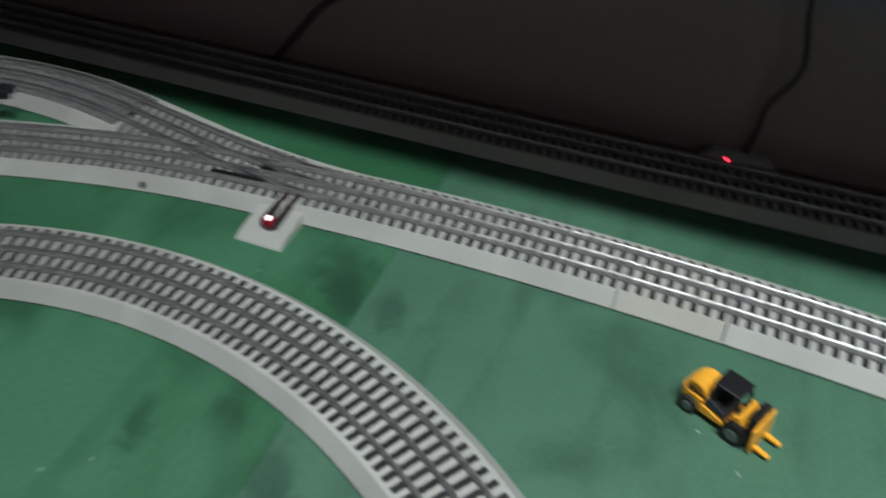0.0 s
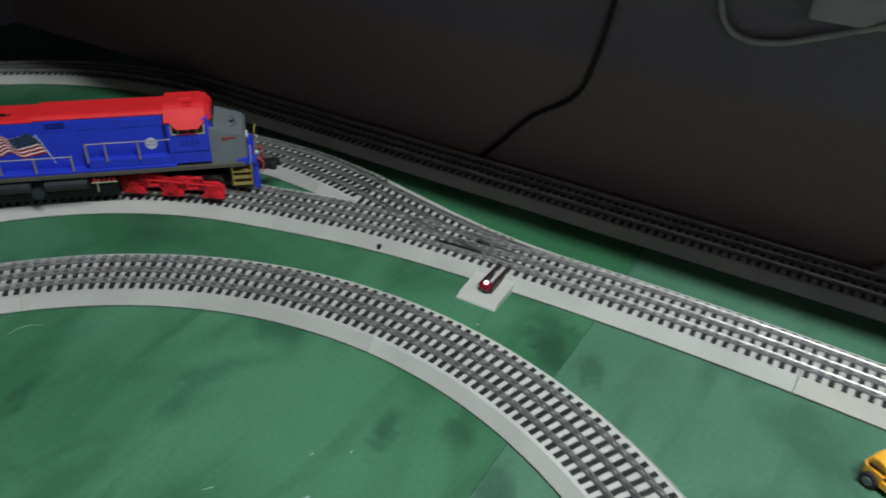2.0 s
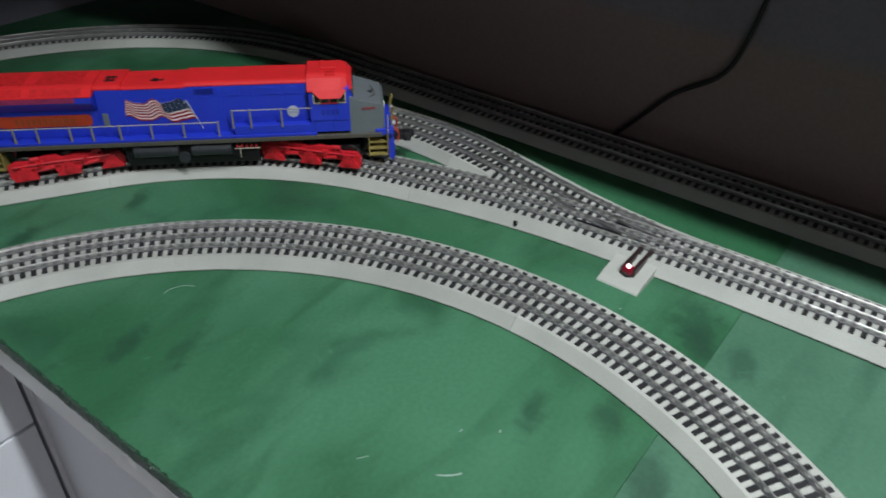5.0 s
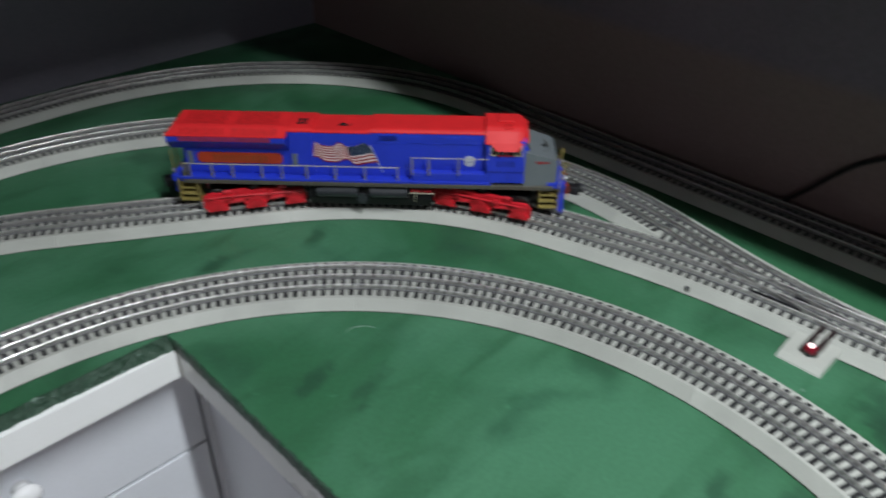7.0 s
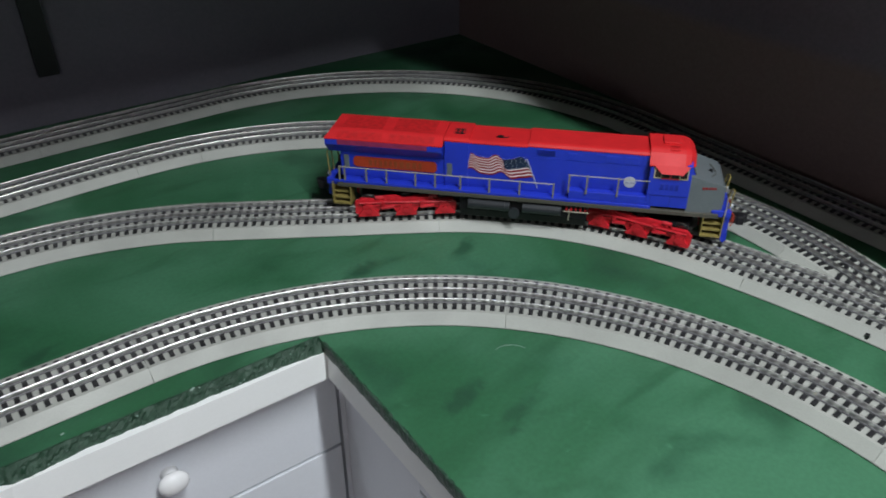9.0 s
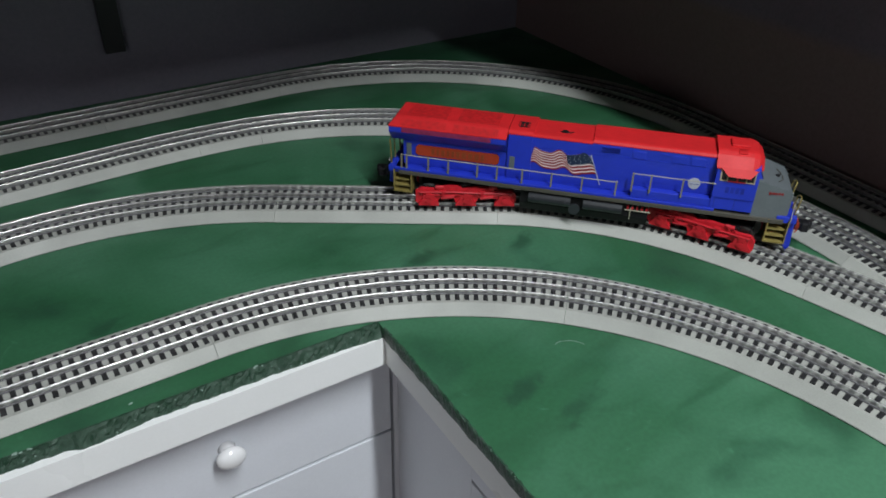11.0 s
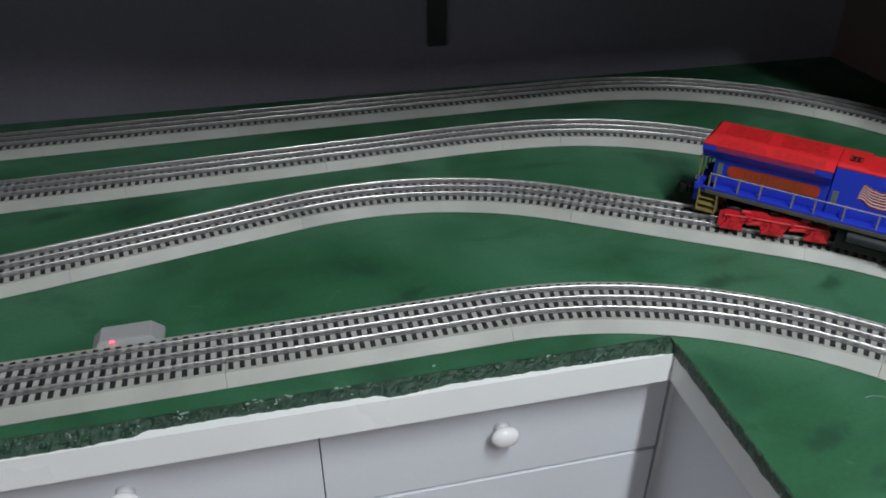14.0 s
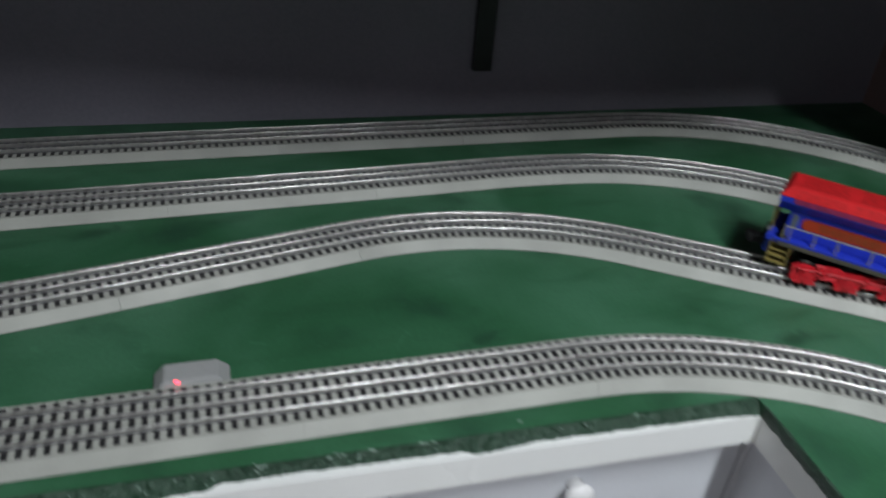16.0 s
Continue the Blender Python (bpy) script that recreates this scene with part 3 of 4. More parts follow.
motor_box(pose(-0.4795, 0.1100, 0, 0, 0, 2) @ Matrix.Diagonal((0.9, 0.9, 0.58, 1)), "pale grey plastic cover with a red lamp beside the track")
motor_box(pose(0.6385, -0.7495, 0, 0, 0, -90) @ Matrix.Diagonal((1, 0.5, 0.6, 1)), "grey plastic cover with a red lamp by the wall", (-0.010, -0.0139, 0.0190))


# ---- the locomotive ----
def end_steps(parent, x0, x1, side):
    y0, y1 = (0.020, 0.0335) if side > 0 else (-0.0335, -0.020)
    st = part("corner_steps", boxes((x0, x0 + 0.0012, y0, y1, 0.004, 0.031), (x1 - 0.0012, x1, y0, y1, 0.004, 0.031),
                                    (x0, x1, side * 0.0195 - 0.0006, side * 0.0195 + 0.0006, 0.004, 0.031)), GOLD, parent, "olive-gold corner steps")
    for k in range(4):
        z = 0.0045 + k * 0.0066
        y = side * (0.0335 - 0.0018 * k)
        part("tread", boxes((x0 + 0.001, x1 - 0.001, min(y, side * 0.0195), max(y, side * 0.0195), z, z + 0.0018)), GOLD, st)
    return st


def truck(loco, m, label):
    """A six-wheeled truck with red side frames; its own place under the body."""
    t = part("truck", boxes((-0.050, 0.050, -0.018, 0.018, 0.006, 0.020), bevel=0.001), TANK, loco, label)
    t.matrix_local = m
    for side in (-1, 1):
        y0, y1 = (side * 0.0265, side * 0.0215)
        y0, y1 = min(y0, y1), max(y0, y1)
        outline = [(-0.057, 0.006), (-0.057, 0.0185), (-0.050, 0.0220), (-0.032, 0.0205), (-0.024, 0.0240), (-0.010, 0.0240), (-0.004, 0.0205),
                   (0.010, 0.0230), (0.024, 0.0225), (0.034, 0.0185), (0.052, 0.0190), (0.057, 0.014), (0.057, 0.004), (0.044, 0.002), (0.034, 0.0095), (0.014, 0.0100),
                   (0.010, 0.002), (-0.010, 0.002), (-0.014, 0.0100), (-0.030, 0.0095), (-0.034, 0.001), (-0.052, 0.001)]
        frame_part = part("side_frame", prisms("y", (outline, y0, y1)), TRUCK_RED, t, "moulded red side frame")
        bm = bmesh.new()
        for x in (-0.042, 0.0, 0.044):
            ends = sorted((side * 0.0295, side * 0.0250))
            jb = prisms("y", ([(x - 0.0062, 0.0150), (x - 0.0072, 0.0095), (x - 0.0112, 0.0050), (x - 0.0118, 0.0022), (x + 0.0118, 0.0022), (x + 0.0112, 0.0050), (x + 0.0072, 0.0095), (x + 0.0062, 0.0150)], *ends))
            rod(jb, (x, side * 0.0285, 0.0090), (x, side * 0.0312, 0.0090), 0.0034, 10)
            box(jb, x - 0.0030, x + 0.0030, min(side * 0.0285, side * 0.0306), max(side * 0.0285, side * 0.0306), 0.0125, 0.0175)
            part("journal_box", jb, TRUCK_RED, frame_part)
        for x in (-0.022, 0.022):
            rod(bm, (x - 0.006, side * 0.028, 0.0115), (x + 0.009, side * 0.028, 0.0135), 0.0024, 8)
            for k in range(4):
                rod(bm, (x - 0.004, side * 0.0275, 0.0145 + 0.0016 * k), (x - 0.004, side * 0.0275, 0.0154 + 0.0016 * k), 0.0034, 10)
        box(bm, -0.046, 0.046, side * 0.0285 if side < 0 else 0.0262, -0.0262 if side < 0 else 0.0285, 0.0135, 0.0160, bevel=0.0004)
        tube(bm, [(-0.052, side * 0.0288, 0.0186), (-0.012, side * 0.0295, 0.0192), (0.012, side * 0.0295, 0.0182), (0.052, side * 0.0288, 0.0170)], 0.0012, 6)
        part("spring_gear", bm, TRUCK_RED, frame_part)
        for x in (-0.030, 0.030):
            bm = bmesh.new()
            rod(bm, (x - 0.0045, side * 0.0262, 0.0236), (x + 0.0045, side * 0.0262, 0.0236), 0.0022, 10)
            box(bm, x - 0.0012, x + 0.0012, side * 0.0285 if side < 0 else 0.0245, -0.0245 if side < 0 else 0.0285, 0.0160, 0.0225)
            rod(bm, (x + 0.0050, side * 0.0268, 0.0225), (x + 0.0095, side * 0.0280, 0.0130), 0.0007, 6)
            part("brake_gear", bm, TRUCK_RED, frame_part)
    for x in (-0.042, 0.0, 0.044):
        bm = bmesh.new()
        for side in (-1, 1):
            rod(bm, (x, side * 0.0150, 0.0105), (x, side * 0.0192, 0.0105), 0.0105, 24)
            rod(bm, (x, side * 0.0140, 0.0105), (x, side * 0.0150, 0.0105), 0.0118, 24)
        rod(bm, (x, -0.015, 0.0105), (x, 0.015, 0.0105), 0.003, 10)
        part("wheel_set", bm, STEEL, t)
    return t


def flag_decal(loco, x0, x1, z0, z1, y):
    """A waving striped flag printed on the hood, with a slanted pole at the forward edge."""
    n = 28

    def wave(u, v):
        lean = 0.010 * (1 - v) * u
        top = 0.0026 * math.sin(u * 15.0 + 0.4 + 0.8 * v) + 0.0010 * math.sin(u * 27 + v * 2)
        tall = (z1 - z0) * (0.80 + 0.20 * u)
        return x0 + (x1 - x0) * u + lean - 0.004 * (1 - v) * (1 - u), z1 - tall * (1 - v) + top

    decal = part("flag", prisms("y", ([wave(i / n, 0) for i in range(n + 1)] + [wave(i / n, 1) for i in range(n, -1, -1)], y, y + 0.0003)), FLAG_WHITE, loco,
                 "waving striped flag print")
    def strip(u0, u1, v0, v1, off):
        a = [wave(u0 + (u1 - u0) * i / n, v0) for i in range(n + 1)]
        b = [wave(u0 + (u1 - u0) * i / n, v1) for i in range(n, -1, -1)]
        return prisms("y", (a + b, y - off, y + 0.0001))
    for k in range(7):
        part("stripe", strip(0.0, 1.0, max(0.0, (2 * k - 0.05) / 13), min(1.0, (2 * k + 1.10) / 13), 0.0002), FLAG_RED, decal)
    canton = part("canton", strip(0.58, 1.0, 6 / 13, 1.0, 0.0004), FLAG_NAVY, decal)
    bm = bmesh.new()
    for r in range(4):
        for c in range(5):
            x, z = wave(0.62 + 0.08 * c + 0.02 * (r % 2), 0.52 + 0.125 * r)
            box(bm, x - 0.0004, x + 0.0004, y - 0.0006, y - 0.0003, z - 0.0004, z + 0.0004)
    part("stars", bm, DECAL, decal)
    bm = bmesh.new()
    rod(bm, (x1 + 0.0135, y - 0.0003, z0 - 0.009), (x1 + 0.0005, y - 0.0003, z1 + 0.001), 0.0005, 6)
    part("pole", bm, DECAL, decal)


def stanchions(parent, xs, z0, z1, y, label, end=0.0):
    bm = bmesh.new()
    tube(bm, [(xs[0], y, z1), (max(xs[-1], end), y, z1)], 0.00055, 8)
    rail = part("handrail", bm, STANCHION, parent, label)
    for x in xs:
        bm = bmesh.new()
        box(bm, x - 0.0009, x + 0.0009, y - 0.0007, y + 0.0007, z0, z1)
        bmesh.ops.create_uvsphere(bm, u_segments=8, v_segments=6, radius=0.0013, matrix=pose(x, y, z1))
        part("stanchion", bm, POST, rail)
    return rail


def locomotive():
    mid = near(LINE_C, *LOCO_AT)
    pr, pf = on(LINE_C, mid + 0.132), on(LINE_C, mid - 0.132)
    heading = math.atan2(pf[1] - pr[1], pf[0] - pr[0])
    base = Matrix.Translation(((pr[0] + pf[0]) / 2, (pr[1] + pf[1]) / 2, RAIL_Z)) @ Matrix.Rotation(heading, 4, "Z") @ Matrix.Translation((0, SWING, 0)) @ Matrix.Diagonal((0.975, 1, 1, 1))
    loco = thing("locomotive", "blue model diesel locomotive with red roof, grey nose and red trucks", "model locomotive", m=base)
    for p, x, label in ((pr, -0.1354, "red rear truck"), (pf, 0.1354, "red front truck")):
        a = p[2] + math.pi
        truck(loco, Matrix.Translation((x, -SWING, 0)) @ Matrix.Rotation(a - heading, 4, "Z"), label)
    # underframe
    part("sill", boxes((-0.207, 0.207, -0.0335, 0.0335, 0.0265, 0.0312), bevel=0.0006), SILL, loco, "olive-grey side sill")
    part("walkway", boxes((-0.212, 0.137, -0.0330, 0.0330, 0.0312, 0.0345), bevel=0.0006), BLUE, loco)
    part("fuel_tank", prisms("x", ([(-0.026, 0.0265), (-0.029, 0.010), (-0.024, 0.0015), (0.024, 0.0015), (0.029, 0.010), (0.026, 0.0265)], -0.068, 0.072)),
         TANK, loco, "black fuel tank")
    for x0, x1 in ((-0.058, -0.012), (0.002, 0.044)):
        bm = bmesh.new()
        rod(bm, (x0, -0.0285, 0.018), (x1, -0.0285, 0.018), 0.0062, 16)
        for x in (x0 + 0.006, x1 - 0.006):
            rod(bm, (x - 0.0008, -0.0285, 0.018), (x + 0.0008, -0.0285, 0.018), 0.0068, 16)
        part("air_tank", bm, TANK_GREY, loco, "dark grey air tank", False)
    bm = bmesh.new()
    rod(bm, (-0.007, -0.031, 0.010), (-0.007, -0.0285, 0.010), 0.0062, 18)
    part("filler_cap", bm, TANK_GREY, loco)
    bm = bmesh.new()
    for k in range(5):
        box(bm, 0.049 + k * 0.005, 0.051 + k * 0.005, -0.0305, -0.027, 0.0195, 0.0225)
    part("valves", bm, TRUCK_RED, loco, "small red valves")
    bm = bmesh.new()
    tube(bm, [(0.047, -0.031, 0.0185), (0.074, -0.031, 0.0185)], 0.0006, 6)
    tube(bm, [(0.053, -0.031, 0.0215), (0.053, -0.031, 0.008)], 0.0006, 6)
    part("pipe", bm, STANCHION, loco)
    # long hood
    hood = part("hood", prisms("x", ([(-0.0222, 0.0345), (-0.0222, 0.0900), (0.0222, 0.0900), (0.0222, 0.0345)], -0.086, 0.133)), BLUE, loco)
    part("hood_roof", prisms("x", ([(-0.0225, 0.0898), (-0.0225, 0.0910), (-0.0205, 0.0930), (-0.017, 0.0940), (0.017, 0.0940), (0.0205, 0.0930), (0.0225, 0.0910), (0.0225, 0.0898)], 0.004, 0.133)),
         RED, hood, "satin red roof")
    part("hood_roof", prisms("x", ([(-0.0226, 0.0885), (-0.0226, 0.0898), (-0.0205, 0.0912), (-0.017, 0.0918), (0.017, 0.0918), (0.0205, 0.0912), (0.0226, 0.0898), (0.0226, 0.0885)], -0.060, 0.004)),
         RED, hood, "satin red roof")
    step = part("exhaust_housing", prisms("x", ([(-0.0238, 0.0345), (-0.0238, 0.0905), (0.0238, 0.0905), (0.0238, 0.0345)], -0.086, -0.060)), BLUE, hood)
    part("housing_roof", prisms("x", ([(-0.0240, 0.0895), (-0.0240, 0.0912), (-0.0215, 0.0930), (-0.018, 0.0938), (0.018, 0.0938), (0.0215, 0.0930), (0.0240, 0.0912), (0.0240, 0.0895)], -0.0865, -0.0595)), RED, step)
    bm = bmesh.new()
    for x, y in ((-0.076, -0.010), (-0.0715, -0.010), (-0.076, -0.004), (-0.0715, -0.004)):
        box(bm, x, x + 0.0034, y, y + 0.004, 0.0936, 0.0944)
    tube(bm, [(-0.0775, -0.0112, 0.0942), (-0.0665, -0.0112, 0.0942), (-0.0665, 0.0012, 0.0942), (-0.0775, 0.0012, 0.0942), (-0.0775, -0.0112, 0.0942)], 0.0004, 5)
    part("exhaust_stack", bm, BLACK, step, "black exhaust openings")
    bm = bmesh.new()
    rod(bm, (-0.027, -0.006, 0.0915), (-0.027, -0.006, 0.0924), 0.0034, 16)
    tube(bm, smooth_points([(-0.032, -0.008, 0.0922), (-0.028, -0.0095, 0.0926), (-0.022, -0.0085, 0.0924), (-0.0185, -0.0055, 0.0922)], 4), 0.0006, 5)
    part("roof_vent", bm, BLACK, hood, "black roof vent")
    # louvred doors on the hood side
    for x0, x1, z0, z1 in ((0.013, 0.034, 0.0800, 0.0880), (0.046, 0.060, 0.0770, 0.0860), (0.076, 0.084, 0.0850, 0.0868), (0.086, 0.102, 0.0770, 0.0862), (0.106, 0.120, 0.0770, 0.0862)):
        p = part("door_panel", boxes((x0, x1, -0.0228, -0.0220, z0, z1), bevel=0.0003), BLUE, hood)
        if x0 < 0.02:
            bm = bmesh.new()
            for k in range(5):
                z = z0 + 0.0010 + k * 0.0013
                box(bm, x0 + 0.0012, x1 - 0.0012, -0.0232, -0.0227, z, z + 0.0007)
            part("louvre", bm, BLUE_DARK, p)
    bm = bmesh.new()
    for x in (0.0, 0.038, 0.074, 0.104, 0.122):
        box(bm, x, x + 0.0004, -0.0225, -0.0220, 0.036, 0.0885)
    box(bm, -0.059, 0.130, -0.0225, -0.0220, 0.0760, 0.0764)
    part("panel_seams", bm, BLUE, hood)
    # lower cabinets along the walkway by the cab
    part("battery_box", boxes((0.050, 0.1325, -0.0310, -0.0222, 0.0345, 0.0440), bevel=0.0008), BLUE, loco)
    part("battery_box", boxes((0.050, 0.1325, 0.0222, 0.0310, 0.0345, 0.0440), bevel=0.0008), BLUE, loco)
    # radiator end
    rad = part("radiator_body", boxes((-0.205, -0.086, -0.0215, 0.0215, 0.0345, 0.070), bevel=0.0006), BLUE, loco)
    part("radiator_wing", prisms("x", ([(-0.0212, 0.0640), (-0.0312, 0.0765), (-0.0322, 0.0785), (-0.0322, 0.0860), (0.0322, 0.0860), (0.0322, 0.0785), (0.0312, 0.0765), (0.0212, 0.0640)], -0.2185, -0.0875)),
         BLUE, rad, "blue flared radiator wing")
    roof = part("radiator_roof", prisms("x", ([(-0.0325, 0.0855), (-0.0325, 0.0868), (-0.0215, 0.0930), (-0.018, 0.0940), (0.018, 0.0940), (0.0215, 0.0930), (0.0325, 0.0868), (0.0325, 0.0855)], -0.2190, -0.0872)),
                RED, rad, "satin red radiator roof")
    for v in roof.data.vertices:
        if v.co.x < -0.2 and v.co.z > 0.09:
            v.co.x += 0.006
    for side in (-1, 1):
        part("side_grille", boxes((-0.204, -0.104, side * 0.0323 - 0.0004, side * 0.0323 + 0.0004, 0.0795, 0.0853)), WING, rad, "red-tinted grille")
    for x0, x1 in ((-0.207, -0.153), (-0.149, -0.095)):
        bm = bmesh.new()
        slope = (0.0930 - 0.0868) / (0.0325 - 0.0215)
        for k in range(8):
            y = -0.0310 + k * 0.0011
            z = 0.0868 + (0.0325 + y) * slope
            prism(bm, [(y, z - 0.0003), (y, z + 0.0003), (y + 0.0007, z + 0.0007), (y + 0.0008, z)], "x", x0 + 0.002, x1 - 0.002)
        part("roof_grille", bm, RED_GRILLE, rad, "dull red roof grille")
        part("roof_grille", boxes((x0 + 0.004, x1 - 0.004, -0.0165, 0.0165, 0.0938, 0.0943), bevel=0.0002), RED_GRILLE, rad, "dull red roof grille")
    plate = part("name_panel", prisms("y", ([(-0.187, 0.047), (-0.190, 0.050), (-0.190, 0.0565), (-0.187, 0.0595), (-0.098, 0.0595), (-0.095, 0.0565), (-0.095, 0.050), (-0.098, 0.047)], -0.0225, -0.0213)), ORANGE, rad,
                 "dull orange-red panel with faded marks")
    rng = random.Random(4)
    x = -0.172
    while x < -0.112:
        w = rng.uniform(0.003, 0.0055)
        part("lettering_bar", boxes((x, x + w, -0.0228, -0.0224, 0.0495, 0.0565)), ORANGE_DARK, rad, "faded brown lettering bar")
        x += w + 0.0022
    for x in (-0.201, -0.0835):
        part("grab_plate", boxes((x, x + 0.006, -0.0242 if x > -0.1 else -0.0226, -0.0214, 0.0455, 0.0605), bevel=0.0004), NOSE, rad)
    flag_decal(loco, -0.0575, 0.003, 0.0485, 0.0730, -0.0226)
    # cab
    cab = part("cab", prisms("x", ([(-0.0318, 0.0345), (-0.0318, 0.0720), (-0.0308, 0.0850), (-0.020, 0.0900), (0.020, 0.0900), (0.0308, 0.0850), (0.0318, 0.0720), (0.0318, 0.0345)], 0.1315, 0.1735)), BLUE, loco)
    bm = bmesh.new()
    rings = []
    for x, w, drop in ((0.1300, 1.0, 0.0), (0.1655, 1.0, 0.0), (0.1715, 0.93, 0.0012), (0.1770, 0.74, 0.0052)):
        ring = [(-0.0324, 0.0828), (-0.0322, 0.0842), (-0.0225, 0.0950), (-0.0185, 0.0975), (-0.0150, 0.0985), (0.0150, 0.0985), (0.0185, 0.0975), (0.0225, 0.0950), (0.0322, 0.0842), (0.0324, 0.0828)]
        rings.append([bm.verts.new((x, y * w, z - drop * max(0.0, (z - 0.0828) / 0.0157) - (1.0 - w) * 0.004)) for y, z in ring])
    for a, b in zip(rings, rings[1:]):
        for i in range(10):
            bm.faces.new((a[i], a[(i + 1) % 10], b[(i + 1) % 10], b[i]))
    bm.faces.new(rings[0][::-1])
    bm.faces.new(rings[-1])
    part("cab_roof", bm, RED, cab, "satin red cab roof")
    part("air_conditioner", boxes((0.1435, 0.1615, -0.009, 0.009, 0.0982, 0.1010), bevel=0.001), RED, cab)
    part("roof_hatch", boxes((0.1500, 0.1590, -0.0205, -0.0125, 0.0960, 0.0985), bevel=0.0006), RED, cab)
    for side in (-1, 1):
        bm = bmesh.new()
        outer = [(0.1340, 0.0320, 0.0850), (0.1715, 0.0320, 0.0850), (0.1640, 0.0372, 0.0768), (0.1425, 0.0372, 0.0768)]
        front = [bm.verts.new((x, side * (y + 0.0006), z)) for x, y, z in outer]
        back = [bm.verts.new((x, side * (y - 0.0006), z - 0.0009)) for x, y, z in outer]
        bm.faces.new(front)
        bm.faces.new(back[::-1])
        for k in range(4):
            bm.faces.new((front[k], back[k], back[(k + 1) % 4], front[(k + 1) % 4]))
        part("sunshade", bm, RED, cab, "red window sunshade")
        w = part("window", boxes((0.1355, 0.1700, side * 0.0316 - 0.0006, side * 0.0316 + 0.0006, 0.0690, 0.0815)), GLASS, cab, "dark cab window")
        for x0, x1 in ((0.1355, 0.1435), (0.1610, 0.1700)):
            f = boxes((x0, x0 + 0.0012, side * 0.0320 - 0.0006, side * 0.0320 + 0.0006, 0.0680, 0.0830), (x1 - 0.0012, x1, side * 0.0320 - 0.0006, side * 0.0320 + 0.0006, 0.0680, 0.0830),
                      (x0 + 0.0012, x1 - 0.0012, side * 0.0320 - 0.0006, side * 0.0320 + 0.0006, 0.0680, 0.0692))
            part("window_frame", f, CREAM, w, "cream window frame")
        f = boxes((0.1435, 0.1610, side * 0.0320 - 0.0006, side * 0.0320 + 0.0006, 0.0675, 0.0690))
        box(f, 0.1520, 0.1532, side * 0.0320 - 0.0006, side * 0.0320 + 0.0006, 0.0690, 0.0815)
        part("window_frame", f, TRUCK_RED, w, "red window frame")
    for k in range(4):
        part("number_bar", boxes((0.1435 + k * 0.0050, 0.1470 + k * 0.0050, -0.0321, -0.0317, 0.0540, 0.0605)), BLUE_DIM, cab, "dull dark blue number bar")
    bm = bmesh.new()
    box(bm, 0.1315, 0.1735, -0.0321, -0.0317, 0.0475, 0.0479)
    for x0, x1 in ((0.1350, 0.1500), (0.1550, 0.1700)):
        box(bm, x0, x1, -0.0321, -0.0317, 0.0465, 0.0468)
        box(bm, x0, x0 + 0.0004, -0.0321, -0.0317, 0.0355, 0.0465)
    part("panel_seams", bm, BLUE_DARK, cab)
    bm = bmesh.new()
    prism(bm, [(0.1130 + 0.0062 * math.cos(a), 0.0550 + 0.0066 * math.sin(a)) for a in np.linspace(0, 2 * math.pi, 17)[:-1]], "y", -0.0228, -0.0220)
    emblem = part("emblem", bm, DECAL, loco, "pale round emblem")
    part("emblem_band", boxes((0.1078, 0.1182, -0.0230, -0.0227, 0.0572, 0.0580), (0.1078, 0.1182, -0.0230, -0.0227, 0.0540, 0.0544)), BLUE_DARK, emblem)
    # windscreen and nose
    part("windscreen", prisms("y", ([(0.1730, 0.070), (0.1785, 0.070), (0.1742, 0.0815), (0.1720, 0.0815)], -0.0262, 0.0262)), BLUE, cab)
    for y0, y1 in ((-0.0245, -0.0140), (-0.0115, 0.0115), (0.0140, 0.0245)):
        part("front_window", prisms("y", ([(0.1777, 0.0722), (0.1785, 0.0725), (0.1752, 0.0808), (0.1744, 0.0805)], y0, y1)), GLASS, cab, "dark windscreen pane")
    bm = bmesh.new()
    rings = []
    for x, w, zt, r in ((0.1730, 0.0317, 0.0735, 0.0002), (0.1860, 0.0312, 0.0695, 0.0002), (0.2070, 0.0290, 0.0625, 0.0002), (0.2105, 0.0272, 0.0585, 0.0004)):
        ring = [(-w, 0.0265), (-w, zt - r), (-w + 0.4 * r, zt - 0.3 * r), (-w + 1.6 * r, zt), (w - 1.6 * r, zt), (w - 0.4 * r, zt - 0.3 * r), (w, zt - r), (w, 0.0265)]
        rings.append([bm.verts.new((x, y, z)) for y, z in ring])
    for a, b in zip(rings, rings[1:]):
        for i in range(8):
            bm.faces.new((a[i], a[(i + 1) % 8], b[(i + 1) % 8], b[i]))
    bm.faces.new(rings[0][::-1])
    bm.faces.new(rings[-1])
    nose = part("nose", bm, NOSE, loco, "grey nose")
    for k in range(5):
        part("lettering_bar", boxes((0.1862 + k * 0.0030, 0.1884 + k * 0.0030, -0.0318 + k * 0.00042, -0.0300 + k * 0.0004, 0.0578, 0.0602)), FLAG_RED, nose, "small dull red lettering bar")
    bm = bmesh.new()
    prism(bm, [(0.1935, -0.003), (0.1975, -0.0055), (0.1990, -0.0005)], "z", 0.0660, 0.0682)
    part("nose_latch", bm, BLACK, nose)
    bm = bmesh.new()
    tube(bm, smooth_points([(0.1955, -0.018, 0.0676), (0.2000, -0.010, 0.0660), (0.2015, -0.004, 0.0653), (0.2000, 0.004, 0.0660), (0.1965, 0.012, 0.0674)], 3), 0.0004, 5)
    part("nose_grab", bm, SILL, nose)
    part("headlight", boxes((0.2098, 0.2120, -0.006, 0.006, 0.047, 0.051), bevel=0.0008), PORCELAIN, nose, "white headlight pair")
